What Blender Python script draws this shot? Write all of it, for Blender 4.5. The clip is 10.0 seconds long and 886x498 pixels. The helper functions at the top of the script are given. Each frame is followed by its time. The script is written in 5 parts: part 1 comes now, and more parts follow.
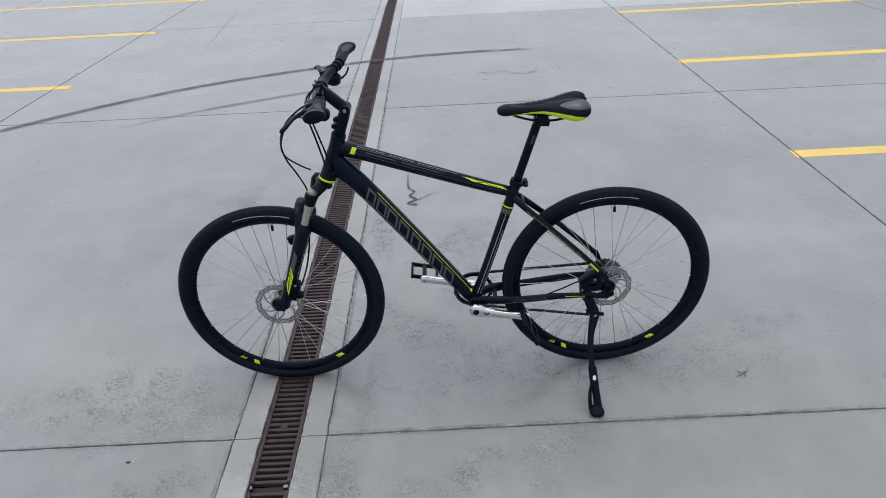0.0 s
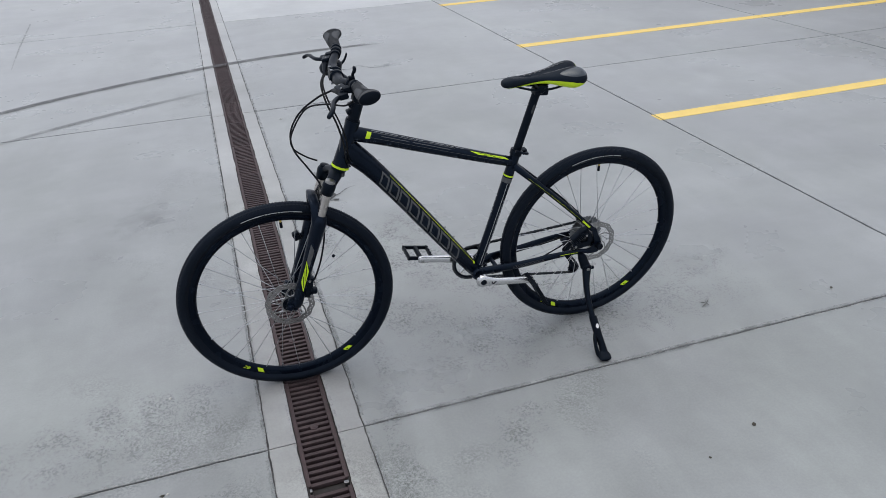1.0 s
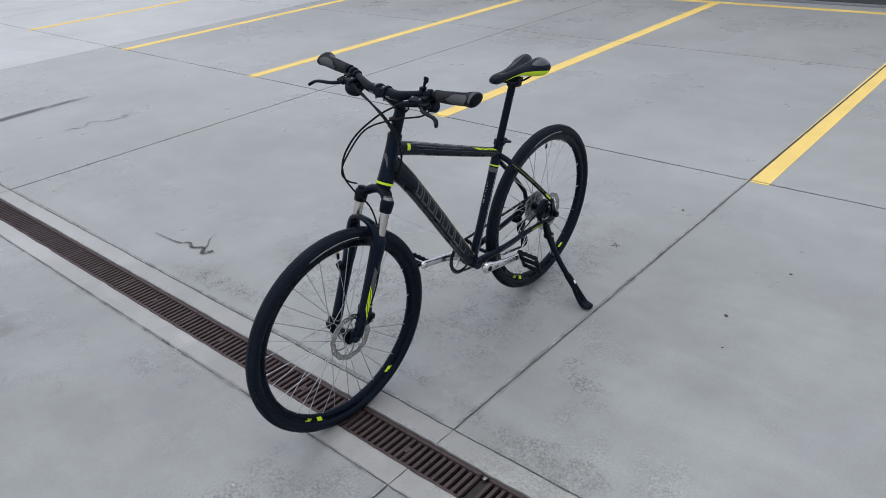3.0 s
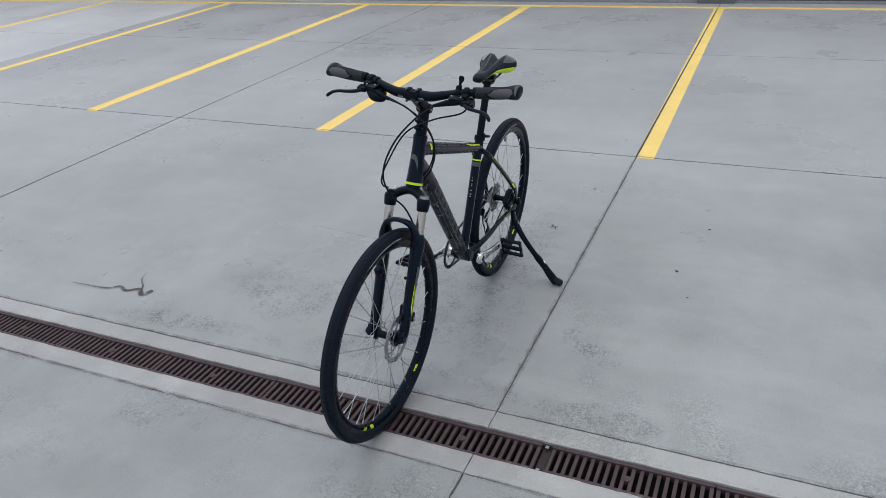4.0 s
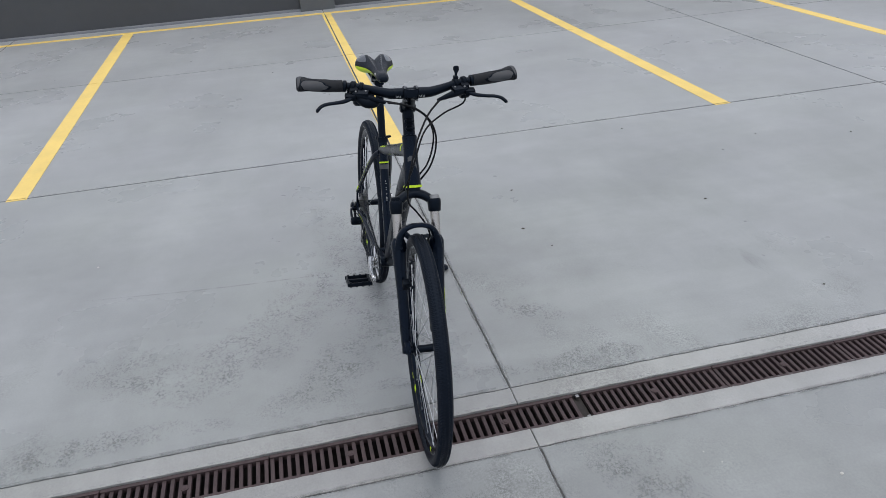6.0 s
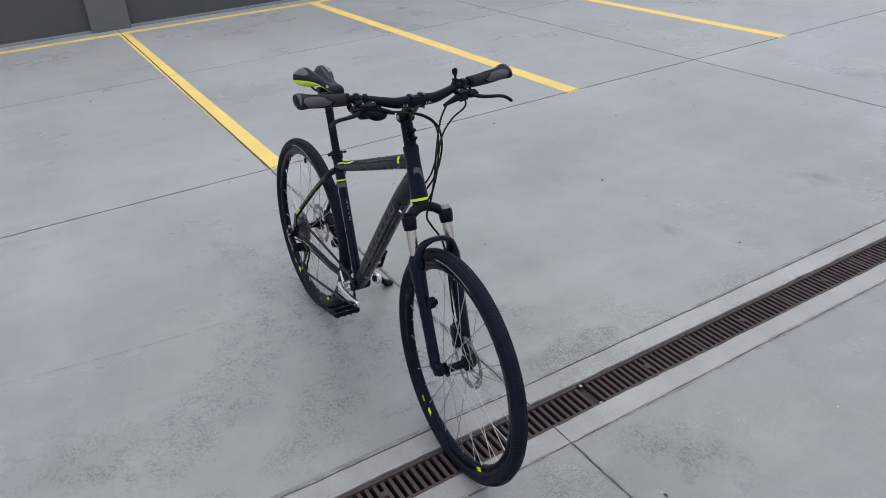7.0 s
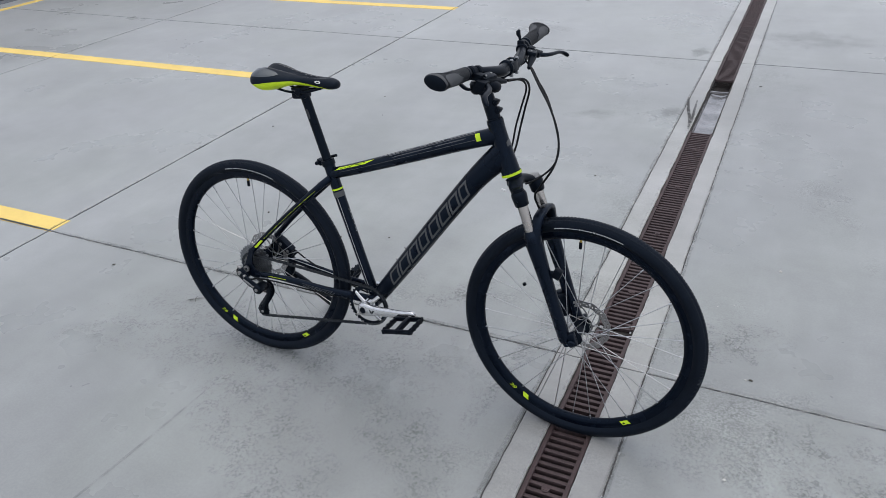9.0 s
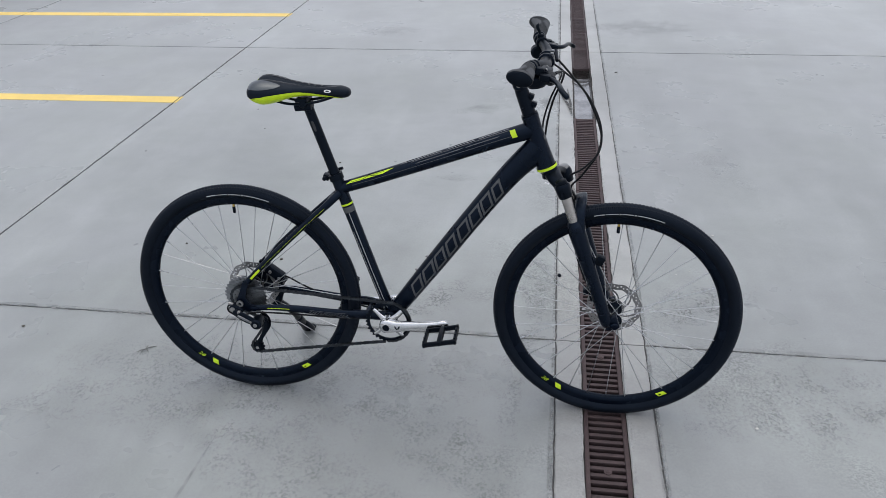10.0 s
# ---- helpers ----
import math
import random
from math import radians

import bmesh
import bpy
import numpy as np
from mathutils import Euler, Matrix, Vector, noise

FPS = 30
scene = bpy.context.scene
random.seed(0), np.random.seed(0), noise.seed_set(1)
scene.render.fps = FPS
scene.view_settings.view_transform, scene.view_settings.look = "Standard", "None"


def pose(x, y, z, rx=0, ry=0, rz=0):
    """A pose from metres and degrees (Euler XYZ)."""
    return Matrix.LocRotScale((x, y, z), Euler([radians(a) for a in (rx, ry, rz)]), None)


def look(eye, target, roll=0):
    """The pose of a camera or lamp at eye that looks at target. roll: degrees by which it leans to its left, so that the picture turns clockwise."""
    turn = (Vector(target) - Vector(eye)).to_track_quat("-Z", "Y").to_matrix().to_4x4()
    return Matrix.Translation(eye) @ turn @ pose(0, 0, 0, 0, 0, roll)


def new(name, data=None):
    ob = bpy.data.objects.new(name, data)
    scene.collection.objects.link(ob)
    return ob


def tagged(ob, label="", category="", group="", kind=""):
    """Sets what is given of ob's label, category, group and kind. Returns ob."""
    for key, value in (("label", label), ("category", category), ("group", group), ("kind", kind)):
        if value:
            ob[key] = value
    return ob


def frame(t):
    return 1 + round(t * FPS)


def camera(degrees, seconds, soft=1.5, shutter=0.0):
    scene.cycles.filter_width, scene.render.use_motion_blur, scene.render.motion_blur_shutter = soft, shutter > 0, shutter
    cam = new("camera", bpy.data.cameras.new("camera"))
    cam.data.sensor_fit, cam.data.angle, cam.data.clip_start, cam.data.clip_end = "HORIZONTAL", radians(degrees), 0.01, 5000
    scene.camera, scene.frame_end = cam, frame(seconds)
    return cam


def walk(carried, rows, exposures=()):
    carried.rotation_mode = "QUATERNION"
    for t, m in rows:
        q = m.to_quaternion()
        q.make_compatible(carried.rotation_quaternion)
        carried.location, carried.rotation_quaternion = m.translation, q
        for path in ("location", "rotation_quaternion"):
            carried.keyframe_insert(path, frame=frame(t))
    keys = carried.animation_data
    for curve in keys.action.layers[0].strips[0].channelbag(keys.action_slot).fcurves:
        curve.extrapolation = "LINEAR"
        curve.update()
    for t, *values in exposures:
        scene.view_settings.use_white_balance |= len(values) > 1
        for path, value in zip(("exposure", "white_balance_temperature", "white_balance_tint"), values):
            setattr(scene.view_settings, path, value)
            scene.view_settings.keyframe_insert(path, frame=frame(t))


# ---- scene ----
# the camera and its walk
cam = camera(61.7, 10.0, soft=0.6)
PATH = [
    (0, (0.568, -1.855, 1.629), (0.557, -0.083, 0.701), -3.0),
    (0.5, (0.198, -1.865, 1.607), (0.448, -0.118, 0.666), -2.8),
    (1, (-0.115, -1.833, 1.61), (0.398, -0.147, 0.665), -2.7),
    (1.5, (-0.419, -1.714, 1.62), (0.33, -0.115, 0.681), -3.0),
    (2, (-0.732, -1.631, 1.633), (0.217, -0.14, 0.699), -3.3),
    (3.5, (-1.455, -1.003, 1.64), (0.008, 0.0, 0.716), -3.9),
    (4, (-1.697, -0.719, 1.664), (-0.095, 0.042, 0.741), -4.0),
    (4.5, (-1.791, -0.4, 1.643), (-0.085, 0.088, 0.719), -3.8),
    (5, (-1.844, -0.051, 1.646), (-0.083, 0.148, 0.719), -3.6),
    (5.5, (-1.868, 0.285, 1.667), (-0.102, 0.211, 0.732), -3.7),
    (7, (-1.482, 1.154, 1.667), (0.048, 0.3, 0.703), -3.8),
    (7.5, (-1.254, 1.395, 1.64), (0.134, 0.32, 0.681), -3.7),
    (8, (-0.987, 1.605, 1.648), (0.232, 0.347, 0.683), -3.7),
    (8.5, (-0.713, 1.849, 1.644), (0.298, 0.434, 0.656), -3.7),
    (9, (-0.422, 1.964, 1.612), (0.354, 0.422, 0.602), -3.2),
    (9.5, (-0.099, 2.027, 1.617), (0.422, 0.387, 0.597), -2.4),
    (10, (0.215, 2.099, 1.605), (0.479, 0.398, 0.586), -1.7),
]
walk(cam, [(t, look(eye, target, roll)) for t, eye, target, roll in PATH], [(0, -0.09, 6300, 6), (3.5, -0.10, 6300, 6), (5.5, -0.09, 6300, 6), (7.5, -0.06, 6300, 6), (9, 0.0, 6300, 6), (10, 0.0, 6300, 6)])

# ---- world and light: an overcast day ----
world = bpy.data.worlds.new("overcast_sky")
scene.world = world
world.use_nodes = True
wn = world.node_tree.nodes
sky = wn.new("ShaderNodeTexSky")
sky.sky_type = 'NISHITA'
sky.sun_disc = False
sky.sun_elevation = radians(84)
sky.sun_rotation = radians(200)
sky.air_density = 1.1
sky.dust_density = 6.0
sky.ozone_density = 1.0
# a thin even cloud layer veils the clear sky
veil = wn.new("ShaderNodeMix")
veil.data_type = 'RGBA'
veil.inputs[0].default_value = 0.6
veil.inputs[7].default_value = (6.6, 6.42, 6.95, 1)
world.node_tree.links.new(sky.outputs[0], veil.inputs[6])
world.node_tree.links.new(veil.outputs[2], wn["Background"].inputs[0])
wn["Background"].inputs[1].default_value = 0.15

sun_data = bpy.data.lights.new("sun", 'SUN')
sun_data.energy = 0.7
sun_data.angle = radians(90)
sun_data.color = (1.0, 0.97, 0.93)
sun = new("sun", sun_data)
sun.matrix_world = look((-1.6, 3.0, 16), (0, 0, 0))


# ---- materials ----
def material(name, color, rough=0.5, metal=0.0, vary=0.15, scale=30.0, bump=0.0, bump_scale=200.0, coat=0.0, spec=0.5, stretch=(1, 1, 1), spot=0.0, sheen=None):
    """A surface with colour variation at two scales and a fine relief; spot: strength of a difference from object to object."""
    m = bpy.data.materials.new(name)
    m.use_nodes = True
    nt = m.node_tree
    b = nt.nodes["Principled BSDF"]
    co = nt.nodes.new("ShaderNodeTexCoord")
    mp = nt.nodes.new("ShaderNodeMapping")
    mp.inputs["Scale"].default_value = stretch
    nt.links.new(co.outputs["Object"], mp.inputs[0])
    big = nt.nodes.new("ShaderNodeTexNoise")
    big.inputs["Scale"].default_value = scale
    big.inputs["Detail"].default_value = 5
    small = nt.nodes.new("ShaderNodeTexNoise")
    small.inputs["Scale"].default_value = scale * 9
    small.inputs["Detail"].default_value = 3
    for n in (big, small):
        nt.links.new(mp.outputs[0], n.inputs["Vector"])
    add = nt.nodes.new("ShaderNodeMath")
    add.operation = 'MULTIPLY_ADD'
    add.inputs[1].default_value = 0.4
    nt.links.new(small.outputs["Fac"], add.inputs[0])
    nt.links.new(big.outputs["Fac"], add.inputs[2])
    ramp = nt.nodes.new("ShaderNodeMapRange")
    ramp.inputs["From Min"].default_value = 0.4
    ramp.inputs["From Max"].default_value = 1.0
    ramp.inputs["To Min"].default_value = 1 - vary
    ramp.inputs["To Max"].default_value = 1 + vary
    nt.links.new(add.outputs[0], ramp.inputs["Value"])
    mul = nt.nodes.new("ShaderNodeVectorMath")
    mul.operation = 'SCALE'
    mul.inputs[0].default_value = color[:3]
    if spot:
        info = nt.nodes.new("ShaderNodeObjectInfo")
        sp = nt.nodes.new("ShaderNodeMapRange")
        sp.inputs["To Min"].default_value = 1 - spot
        sp.inputs["To Max"].default_value = 1 + spot
        nt.links.new(info.outputs["Random"], sp.inputs["Value"])
        mm = nt.nodes.new("ShaderNodeMath")
        mm.operation = 'MULTIPLY'
        nt.links.new(sp.outputs[0], mm.inputs[0])
        nt.links.new(ramp.outputs[0], mm.inputs[1])
        nt.links.new(mm.outputs[0], mul.inputs["Scale"])
    else:
        nt.links.new(ramp.outputs[0], mul.inputs["Scale"])
    nt.links.new(mul.outputs[0], b.inputs["Base Color"])
    rr = nt.nodes.new("ShaderNodeMapRange")
    rr.inputs["To Min"].default_value = max(rough - 0.08, 0.03)
    rr.inputs["To Max"].default_value = min(rough + 0.08, 1.0)
    nt.links.new(big.outputs["Fac"], rr.inputs["Value"])
    nt.links.new(rr.outputs[0], b.inputs["Roughness"])
    b.inputs["Metallic"].default_value = metal
    b.inputs["Specular IOR Level"].default_value = spec
    b.inputs["Coat Weight"].default_value = coat
    if sheen:
        b.inputs["Specular Tint"].default_value = (*sheen, 1)
    b.inputs["Coat Roughness"].default_value = 0.25
    if bump:
        bt = nt.nodes.new("ShaderNodeTexNoise")
        bt.inputs["Scale"].default_value = bump_scale
        bt.inputs["Detail"].default_value = 4
        nt.links.new(mp.outputs[0], bt.inputs["Vector"])
        bn = nt.nodes.new("ShaderNodeBump")
        bn.inputs["Strength"].default_value = bump
        bn.inputs["Distance"].default_value = 0.002
        nt.links.new(bt.outputs["Fac"], bn.inputs["Height"])
        nt.links.new(bn.outputs[0], b.inputs["Normal"])
    return m


def concrete(name, color, speckle=0.5, cloud=0.10, rough=0.62):
    """Troweled concrete: cloudy tone, worn patches with dark aggregate speckle, faint trowel sweeps, fine relief."""
    m = bpy.data.materials.new(name)
    m.use_nodes = True
    nt = m.node_tree
    nd, ln = nt.nodes, nt.links
    b = nd["Principled BSDF"]
    geo = nd.new("ShaderNodeNewGeometry")

    def noise_of(scale, detail=5, rough_=0.6, stretch=None, dist=0.0):
        n = nd.new("ShaderNodeTexNoise")
        n.inputs["Scale"].default_value = scale
        n.inputs["Detail"].default_value = detail
        n.inputs["Roughness"].default_value = rough_
        n.inputs["Distortion"].default_value = dist
        if stretch:
            mp = nd.new("ShaderNodeMapping")
            mp.inputs["Scale"].default_value = stretch
            ln.new(geo.outputs["Position"], mp.inputs[0])
            ln.new(mp.outputs[0], n.inputs["Vector"])
        else:
            ln.new(geo.outputs["Position"], n.inputs["Vector"])
        return n.outputs["Fac"]

    def remap(x, a, c, lo, hi):
        r = nd.new("ShaderNodeMapRange")
        r.interpolation_type = 'SMOOTHSTEP'
        for key, value in (("From Min", a), ("From Max", c), ("To Min", lo), ("To Max", hi)):
            r.inputs[key].default_value = value
        ln.new(x, r.inputs["Value"])
        return r.outputs[0]

    def times(x, y):
        q = nd.new("ShaderNodeMath")
        q.operation = 'MULTIPLY'
        for k, e in enumerate((x, y)):
            if isinstance(e, float):
                q.inputs[k].default_value = e
            else:
                ln.new(e, q.inputs[k])
        return q.outputs[0]

    clouds = remap(noise_of(0.55, 6, 0.62, dist=0.4), 0.3, 0.7, 1 - cloud, 1 + cloud)
    sweeps = remap(noise_of(1.3, 6, 0.62, (0.7, 1.5, 1.0), 0.6), 0.3, 0.72, 1 + cloud * 0.4, 1 - cloud * 0.5)
    blot = remap(noise_of(7.0, 5, 0.6), 0.30, 0.75, 1.03, 0.95)
    streak = remap(noise_of(3.0, 5, 0.6, (1.5, 0.38, 1.0), 0.3), 0.42, 0.74, 0.975, 1.09)
    fine = remap(noise_of(120.0, 3, 0.7), 0.3, 0.7, 0.955, 1.045)
    sep = nd.new("ShaderNodeSeparateXYZ")
    ln.new(geo.outputs["Position"], sep.inputs[0])
    off = nd.new("ShaderNodeMath")
    off.operation = 'ABSOLUTE'
    ln.new(sep.outputs[0], off.inputs[0])
    worn = nd.new("ShaderNodeMath")
    worn.operation = 'ADD'
    ln.new(noise_of(1.7, 6, 0.64, dist=0.5), worn.inputs[0])
    ln.new(remap(off.outputs[0], 0.1, 2.3, 0.03, -0.34), worn.inputs[1])
    patch = times(remap(worn.outputs[0], 0.47, 0.72, 0.0, 1.0), speckle)
    def grit(scale):
        v = nd.new("ShaderNodeTexVoronoi")
        v.inputs["Scale"].default_value = scale
        ln.new(geo.outputs["Position"], v.inputs["Vector"])
        q = nd.new("ShaderNodeSeparateColor")
        ln.new(v.outputs["Color"], q.inputs[0])
        return q.outputs[0]

    both = nd.new("ShaderNodeMath")
    both.operation = 'ADD'
    ln.new(times(remap(noise_of(110.0, 5, 0.8), 0.36, 0.64, 0.0, 1.0), 0.45), both.inputs[0])
    ln.new(times(times(grit(240.0), 0.55), remap(grit(140.0), 0.0, 1.0, 0.7, 1.3)), both.inputs[1])
    grain = times(remap(both.outputs[0], 0.15, 0.85, 1.32, 0.50), remap(noise_of(11.0, 7, 0.72), 0.32, 0.68, 1.10, 0.78))
    blend = nd.new("ShaderNodeMix")
    blend.data_type = 'FLOAT'
    ln.new(patch, blend.inputs[0])
    blend.inputs[2].default_value = 1.0
    ln.new(grain, blend.inputs[3])
    dark = times(blend.outputs[0], streak)
    pits = times(remap(noise_of(60.0, 4, 0.8), 0.70, 0.78, 1.0, 0.84), remap(noise_of(33.0, 3, 0.7), 0.71, 0.78, 1.0, 1.06))
    info = nd.new("ShaderNodeObjectInfo")
    each = remap(info.outputs["Random"], 0.0, 1.0, 0.97, 1.03)
    tone = times(times(times(clouds, sweeps), times(blot, fine)), times(times(dark, pits), each))
    tint = nd.new("ShaderNodeMix")
    tint.data_type = 'RGBA'
    ln.new(remap(noise_of(0.9, 4), 0.35, 0.7, 0.0, 1.0), tint.inputs[0])
    tint.inputs[6].default_value = (*color, 1)
    tint.inputs[7].default_value = (color[0] * 0.985, color[1] * 1.0, color[2] * 0.965, 1)
    sc = nd.new("ShaderNodeVectorMath")
    sc.operation = 'SCALE'
    ln.new(tint.outputs[2], sc.inputs[0])
    ln.new(tone, sc.inputs["Scale"])
    ln.new(sc.outputs[0], b.inputs["Base Color"])
    ln.new(remap(noise_of(1.1, 5, 0.6), 0.3, 0.7, rough - 0.1, rough + 0.1), b.inputs["Roughness"])
    bump = nd.new("ShaderNodeBump")
    bump.inputs["Strength"].default_value = 0.45
    bump.inputs["Distance"].default_value = 0.0015
    rise = nd.new("ShaderNodeMath")
    rise.operation = 'MULTIPLY_ADD'
    ln.new(patch, rise.inputs[0])
    rise.inputs[1].default_value = 0.6
    rise.inputs[2].default_value = 0.10
    level = nd.new("ShaderNodeMath")
    level.operation = 'SUBTRACT'
    ln.new(noise_of(130.0, 6, 0.75), level.inputs[0])
    level.inputs[1].default_value = 0.5
    ln.new(times(level.outputs[0], rise.outputs[0]), bump.inputs["Height"])
    b.inputs["Sheen Weight"].default_value = 0.85
    b.inputs["Sheen Roughness"].default_value = 0.35
    b.inputs["Sheen Tint"].default_value = (1.0, 0.99, 0.98, 1)
    b.inputs["Specular IOR Level"].default_value = 0.6
    ln.new(bump.outputs[0], b.inputs["Normal"])
    return m


def film_on_ground(name, color, lo, hi, scale, strength, stretch=(1, 1, 1), clump=0.0):
    """A thin broken film (tyre rubber, dirt) through which the concrete shows; clump: the scale of larger gaps in it."""
    m = material(name, color, 0.75, vary=0.2, scale=12)
    nt = m.node_tree
    b = nt.nodes["Principled BSDF"]
    geo = nt.nodes.new("ShaderNodeNewGeometry")
    mp = nt.nodes.new("ShaderNodeMapping")
    mp.inputs["Scale"].default_value = stretch
    n = nt.nodes.new("ShaderNodeTexNoise")
    n.inputs["Scale"].default_value = scale
    n.inputs["Detail"].default_value = 6
    r = nt.nodes.new("ShaderNodeMapRange")
    for key, value in (("From Min", lo), ("From Max", hi), ("To Min", 0.0), ("To Max", strength)):
        r.inputs[key].default_value = value
    nt.links.new(geo.outputs["Position"], mp.inputs[0])
    nt.links.new(mp.outputs[0], n.inputs["Vector"])
    nt.links.new(n.outputs["Fac"], r.inputs["Value"])
    at = nt.nodes.new("ShaderNodeAttribute")
    at.attribute_name = "cover"
    q = nt.nodes.new("ShaderNodeMath")
    q.operation = 'MULTIPLY'
    nt.links.new(r.outputs[0], q.inputs[0])
    nt.links.new(at.outputs["Fac"], q.inputs[1])
    if clump:
        big = nt.nodes.new("ShaderNodeTexNoise")
        big.inputs["Scale"].default_value = clump
        big.inputs["Detail"].default_value = 5
        span = nt.nodes.new("ShaderNodeMapRange")
        for key, value in (("From Min", 0.42), ("From Max", 0.62), ("To Min", 0.15), ("To Max", 1.0)):
            span.inputs[key].default_value = value
        both = nt.nodes.new("ShaderNodeMath")
        both.operation = 'MULTIPLY'
        nt.links.new(geo.outputs["Position"], big.inputs["Vector"])
        nt.links.new(big.outputs["Fac"], span.inputs["Value"])
        nt.links.new(span.outputs[0], both.inputs[0])
        nt.links.new(q.outputs[0], both.inputs[1])
        q = both
    nt.links.new(q.outputs[0], b.inputs["Alpha"])
    return m


M_SLAB = concrete("slab_concrete", (0.272, 0.286, 0.291), 1.0, 0.14, 0.34)
M_PALE = concrete("pale_slab_concrete", (0.45, 0.465, 0.475), 0.2, 0.14, 0.38)
M_EDGE = concrete("edging_concrete", (0.328, 0.333, 0.333), 0.5, 0.26, 0.40)
M_JOINT = material("joint_filler", (0.078, 0.078, 0.079), 0.9, vary=0.8, scale=18, bump=0.6, bump_scale=150)
M_IRON = material("cast_iron", (0.062, 0.043, 0.045), 0.62, 0.25, vary=0.35, scale=18, bump=0.5, bump_scale=240, spot=0.12)
M_GALV = material("galvanised_trough", (0.36, 0.355, 0.36), 0.20, 0.85, vary=0.5, scale=9, bump=0.7, bump_scale=30)
M_DEEP = material("channel_dark", (0.030, 0.027, 0.026), 0.85, vary=0.4, scale=20, bump=0.5)
M_YELLOW = material("yellow_road_paint", (0.85, 0.63, 0.185), 0.6, vary=0.10, scale=4, bump=0.3, bump_scale=120)
M_WALL = material("grey_wall_render", (0.080, 0.085, 0.092), 0.75, vary=0.10, scale=1.2, bump=0.3, bump_scale=60)
M_PLINTH = material("plinth_grey", (0.25, 0.26, 0.28), 0.7, vary=0.15, scale=3, bump=0.3, bump_scale=60)
M_COLUMN = material("column_grey", (0.13, 0.138, 0.142), 0.7, vary=0.10, scale=2, bump=0.2, bump_scale=60)
M_MARK = film_on_ground("tyre_rubber_film", (0.085, 0.088, 0.094), 0.12, 0.5, 5.0, 0.66)
M_TAR = film_on_ground("dried_dirt", (0.05, 0.05, 0.052), 0.26, 0.48, 40.0, 0.92)
M_CHIP = film_on_ground("pale_chipped_concrete", (0.40, 0.41, 0.415), 0.48, 0.64, 45.0, 0.55)
M_GRIT = film_on_ground("worn_grit", (0.115, 0.118, 0.123), 0.46, 0.60, 110.0, 0.62, clump=13.0)
M_FLECK = film_on_ground("pale_flecks", (0.42, 0.43, 0.44), 0.58, 0.66, 95.0, 0.55, clump=13.0)
M_SMUDGE = film_on_ground("damp_smudge", (0.13, 0.135, 0.142), 0.28, 0.68, 7.0, 0.45)
M_FAINT = film_on_ground("faint_dirt", (0.10, 0.105, 0.11), 0.3, 0.65, 14.0, 0.5)

M_PAINT = material("black_frame_paint", (0.0014, 0.0032, 0.0082), 0.28, vary=0.15, scale=14, spec=0.26, sheen=(0.55, 0.72, 1.0))
M_PLASTIC = material("black_plastic", (0.0028, 0.0040, 0.0066), 0.40, spec=0.14, vary=0.2, scale=40, bump=0.15, bump_scale=500, sheen=(0.55, 0.72, 1.0))
M_MATTE = material("black_anodised", (0.0024, 0.0038, 0.0068), 0.30, spec=0.17, vary=0.2, scale=40, sheen=(0.55, 0.72, 1.0))
M_RUBBER = material("tyre_rubber", (0.0048, 0.0068, 0.0112), 0.50, spec=0.17, vary=0.25, scale=25, bump=0.25, bump_scale=400, sheen=(0.55, 0.72, 1.0))
M_RIM = material("black_rim", (0.0018, 0.0036, 0.0082), 0.26, spec=0.16, vary=0.15, scale=20, sheen=(0.55, 0.72, 1.0))
M_GRIP = material("grip_rubber", (0.017, 0.019, 0.023), 0.62, spec=0.2, vary=0.2, scale=60, bump=0.3, bump_scale=600)
M_GRIP2 = material("grey_grip_gel", (0.050, 0.054, 0.061), 0.62, vary=0.12, scale=60)
M_SADDLE = material("saddle_cover", (0.0036, 0.0052, 0.0085), 0.40, spec=0.22, vary=0.2, scale=50, bump=0.3, bump_scale=420, sheen=(0.55, 0.72, 1.0))
M_SADGREY = material("saddle_gloss_panel", (0.014, 0.018, 0.021), 0.18, vary=0.12, scale=60, coat=1.0, spec=0.5, sheen=(0.6, 0.78, 1.0))
M_LIME = material("lime_decal", (0.58, 0.80, 0.012), 0.45, vary=0.06, scale=40)
M_GREY = material("grey_decal", (0.070, 0.074, 0.080), 0.42, vary=0.08, scale=40)
M_STITCH = material("grey_thread", (0.19, 0.20, 0.21), 0.6, vary=0.2, scale=60)
M_DIM = material("dim_decal", (0.028, 0.031, 0.036), 0.42, vary=0.08, scale=40)
M_PALEDEC = material("pale_decal", (0.42, 0.44, 0.45), 0.42, vary=0.12, scale=40)
M_SPOKE = material("stainless_spoke", (0.52, 0.53, 0.55), 0.30, 1.0, vary=0.1, scale=60)
M_STEEL = material("brushed_steel", (0.34, 0.34, 0.34), 0.34, 1.0, vary=0.14, scale=60)
M_ALLOY = material("polished_alloy", (0.66, 0.67, 0.68), 0.20, 1.0, vary=0.08, scale=30)
M_STANCH = material("nickel_stanchion", (0.47, 0.45, 0.43), 0.28, 1.0, vary=0.06, scale=20)
M_CHAIN = material("oiled_chain_steel", (0.046, 0.052, 0.060), 0.34, 0.85, vary=0.3, scale=80)
M_COG = material("cassette_steel", (0.25, 0.262, 0.278), 0.30, 1.0, vary=0.2, scale=60)
M_CABLE = material("cable_housing", (0.0035, 0.0045, 0.0065), 0.5, spec=0.2, vary=0.15, scale=60)
M_BRASS = material("brass", (0.55, 0.40, 0.10), 0.35, 1.0, vary=0.1, scale=60)
M_WHITE = material("white_sticker", (0.75, 0.75, 0.75), 0.45, vary=0.05, scale=60)
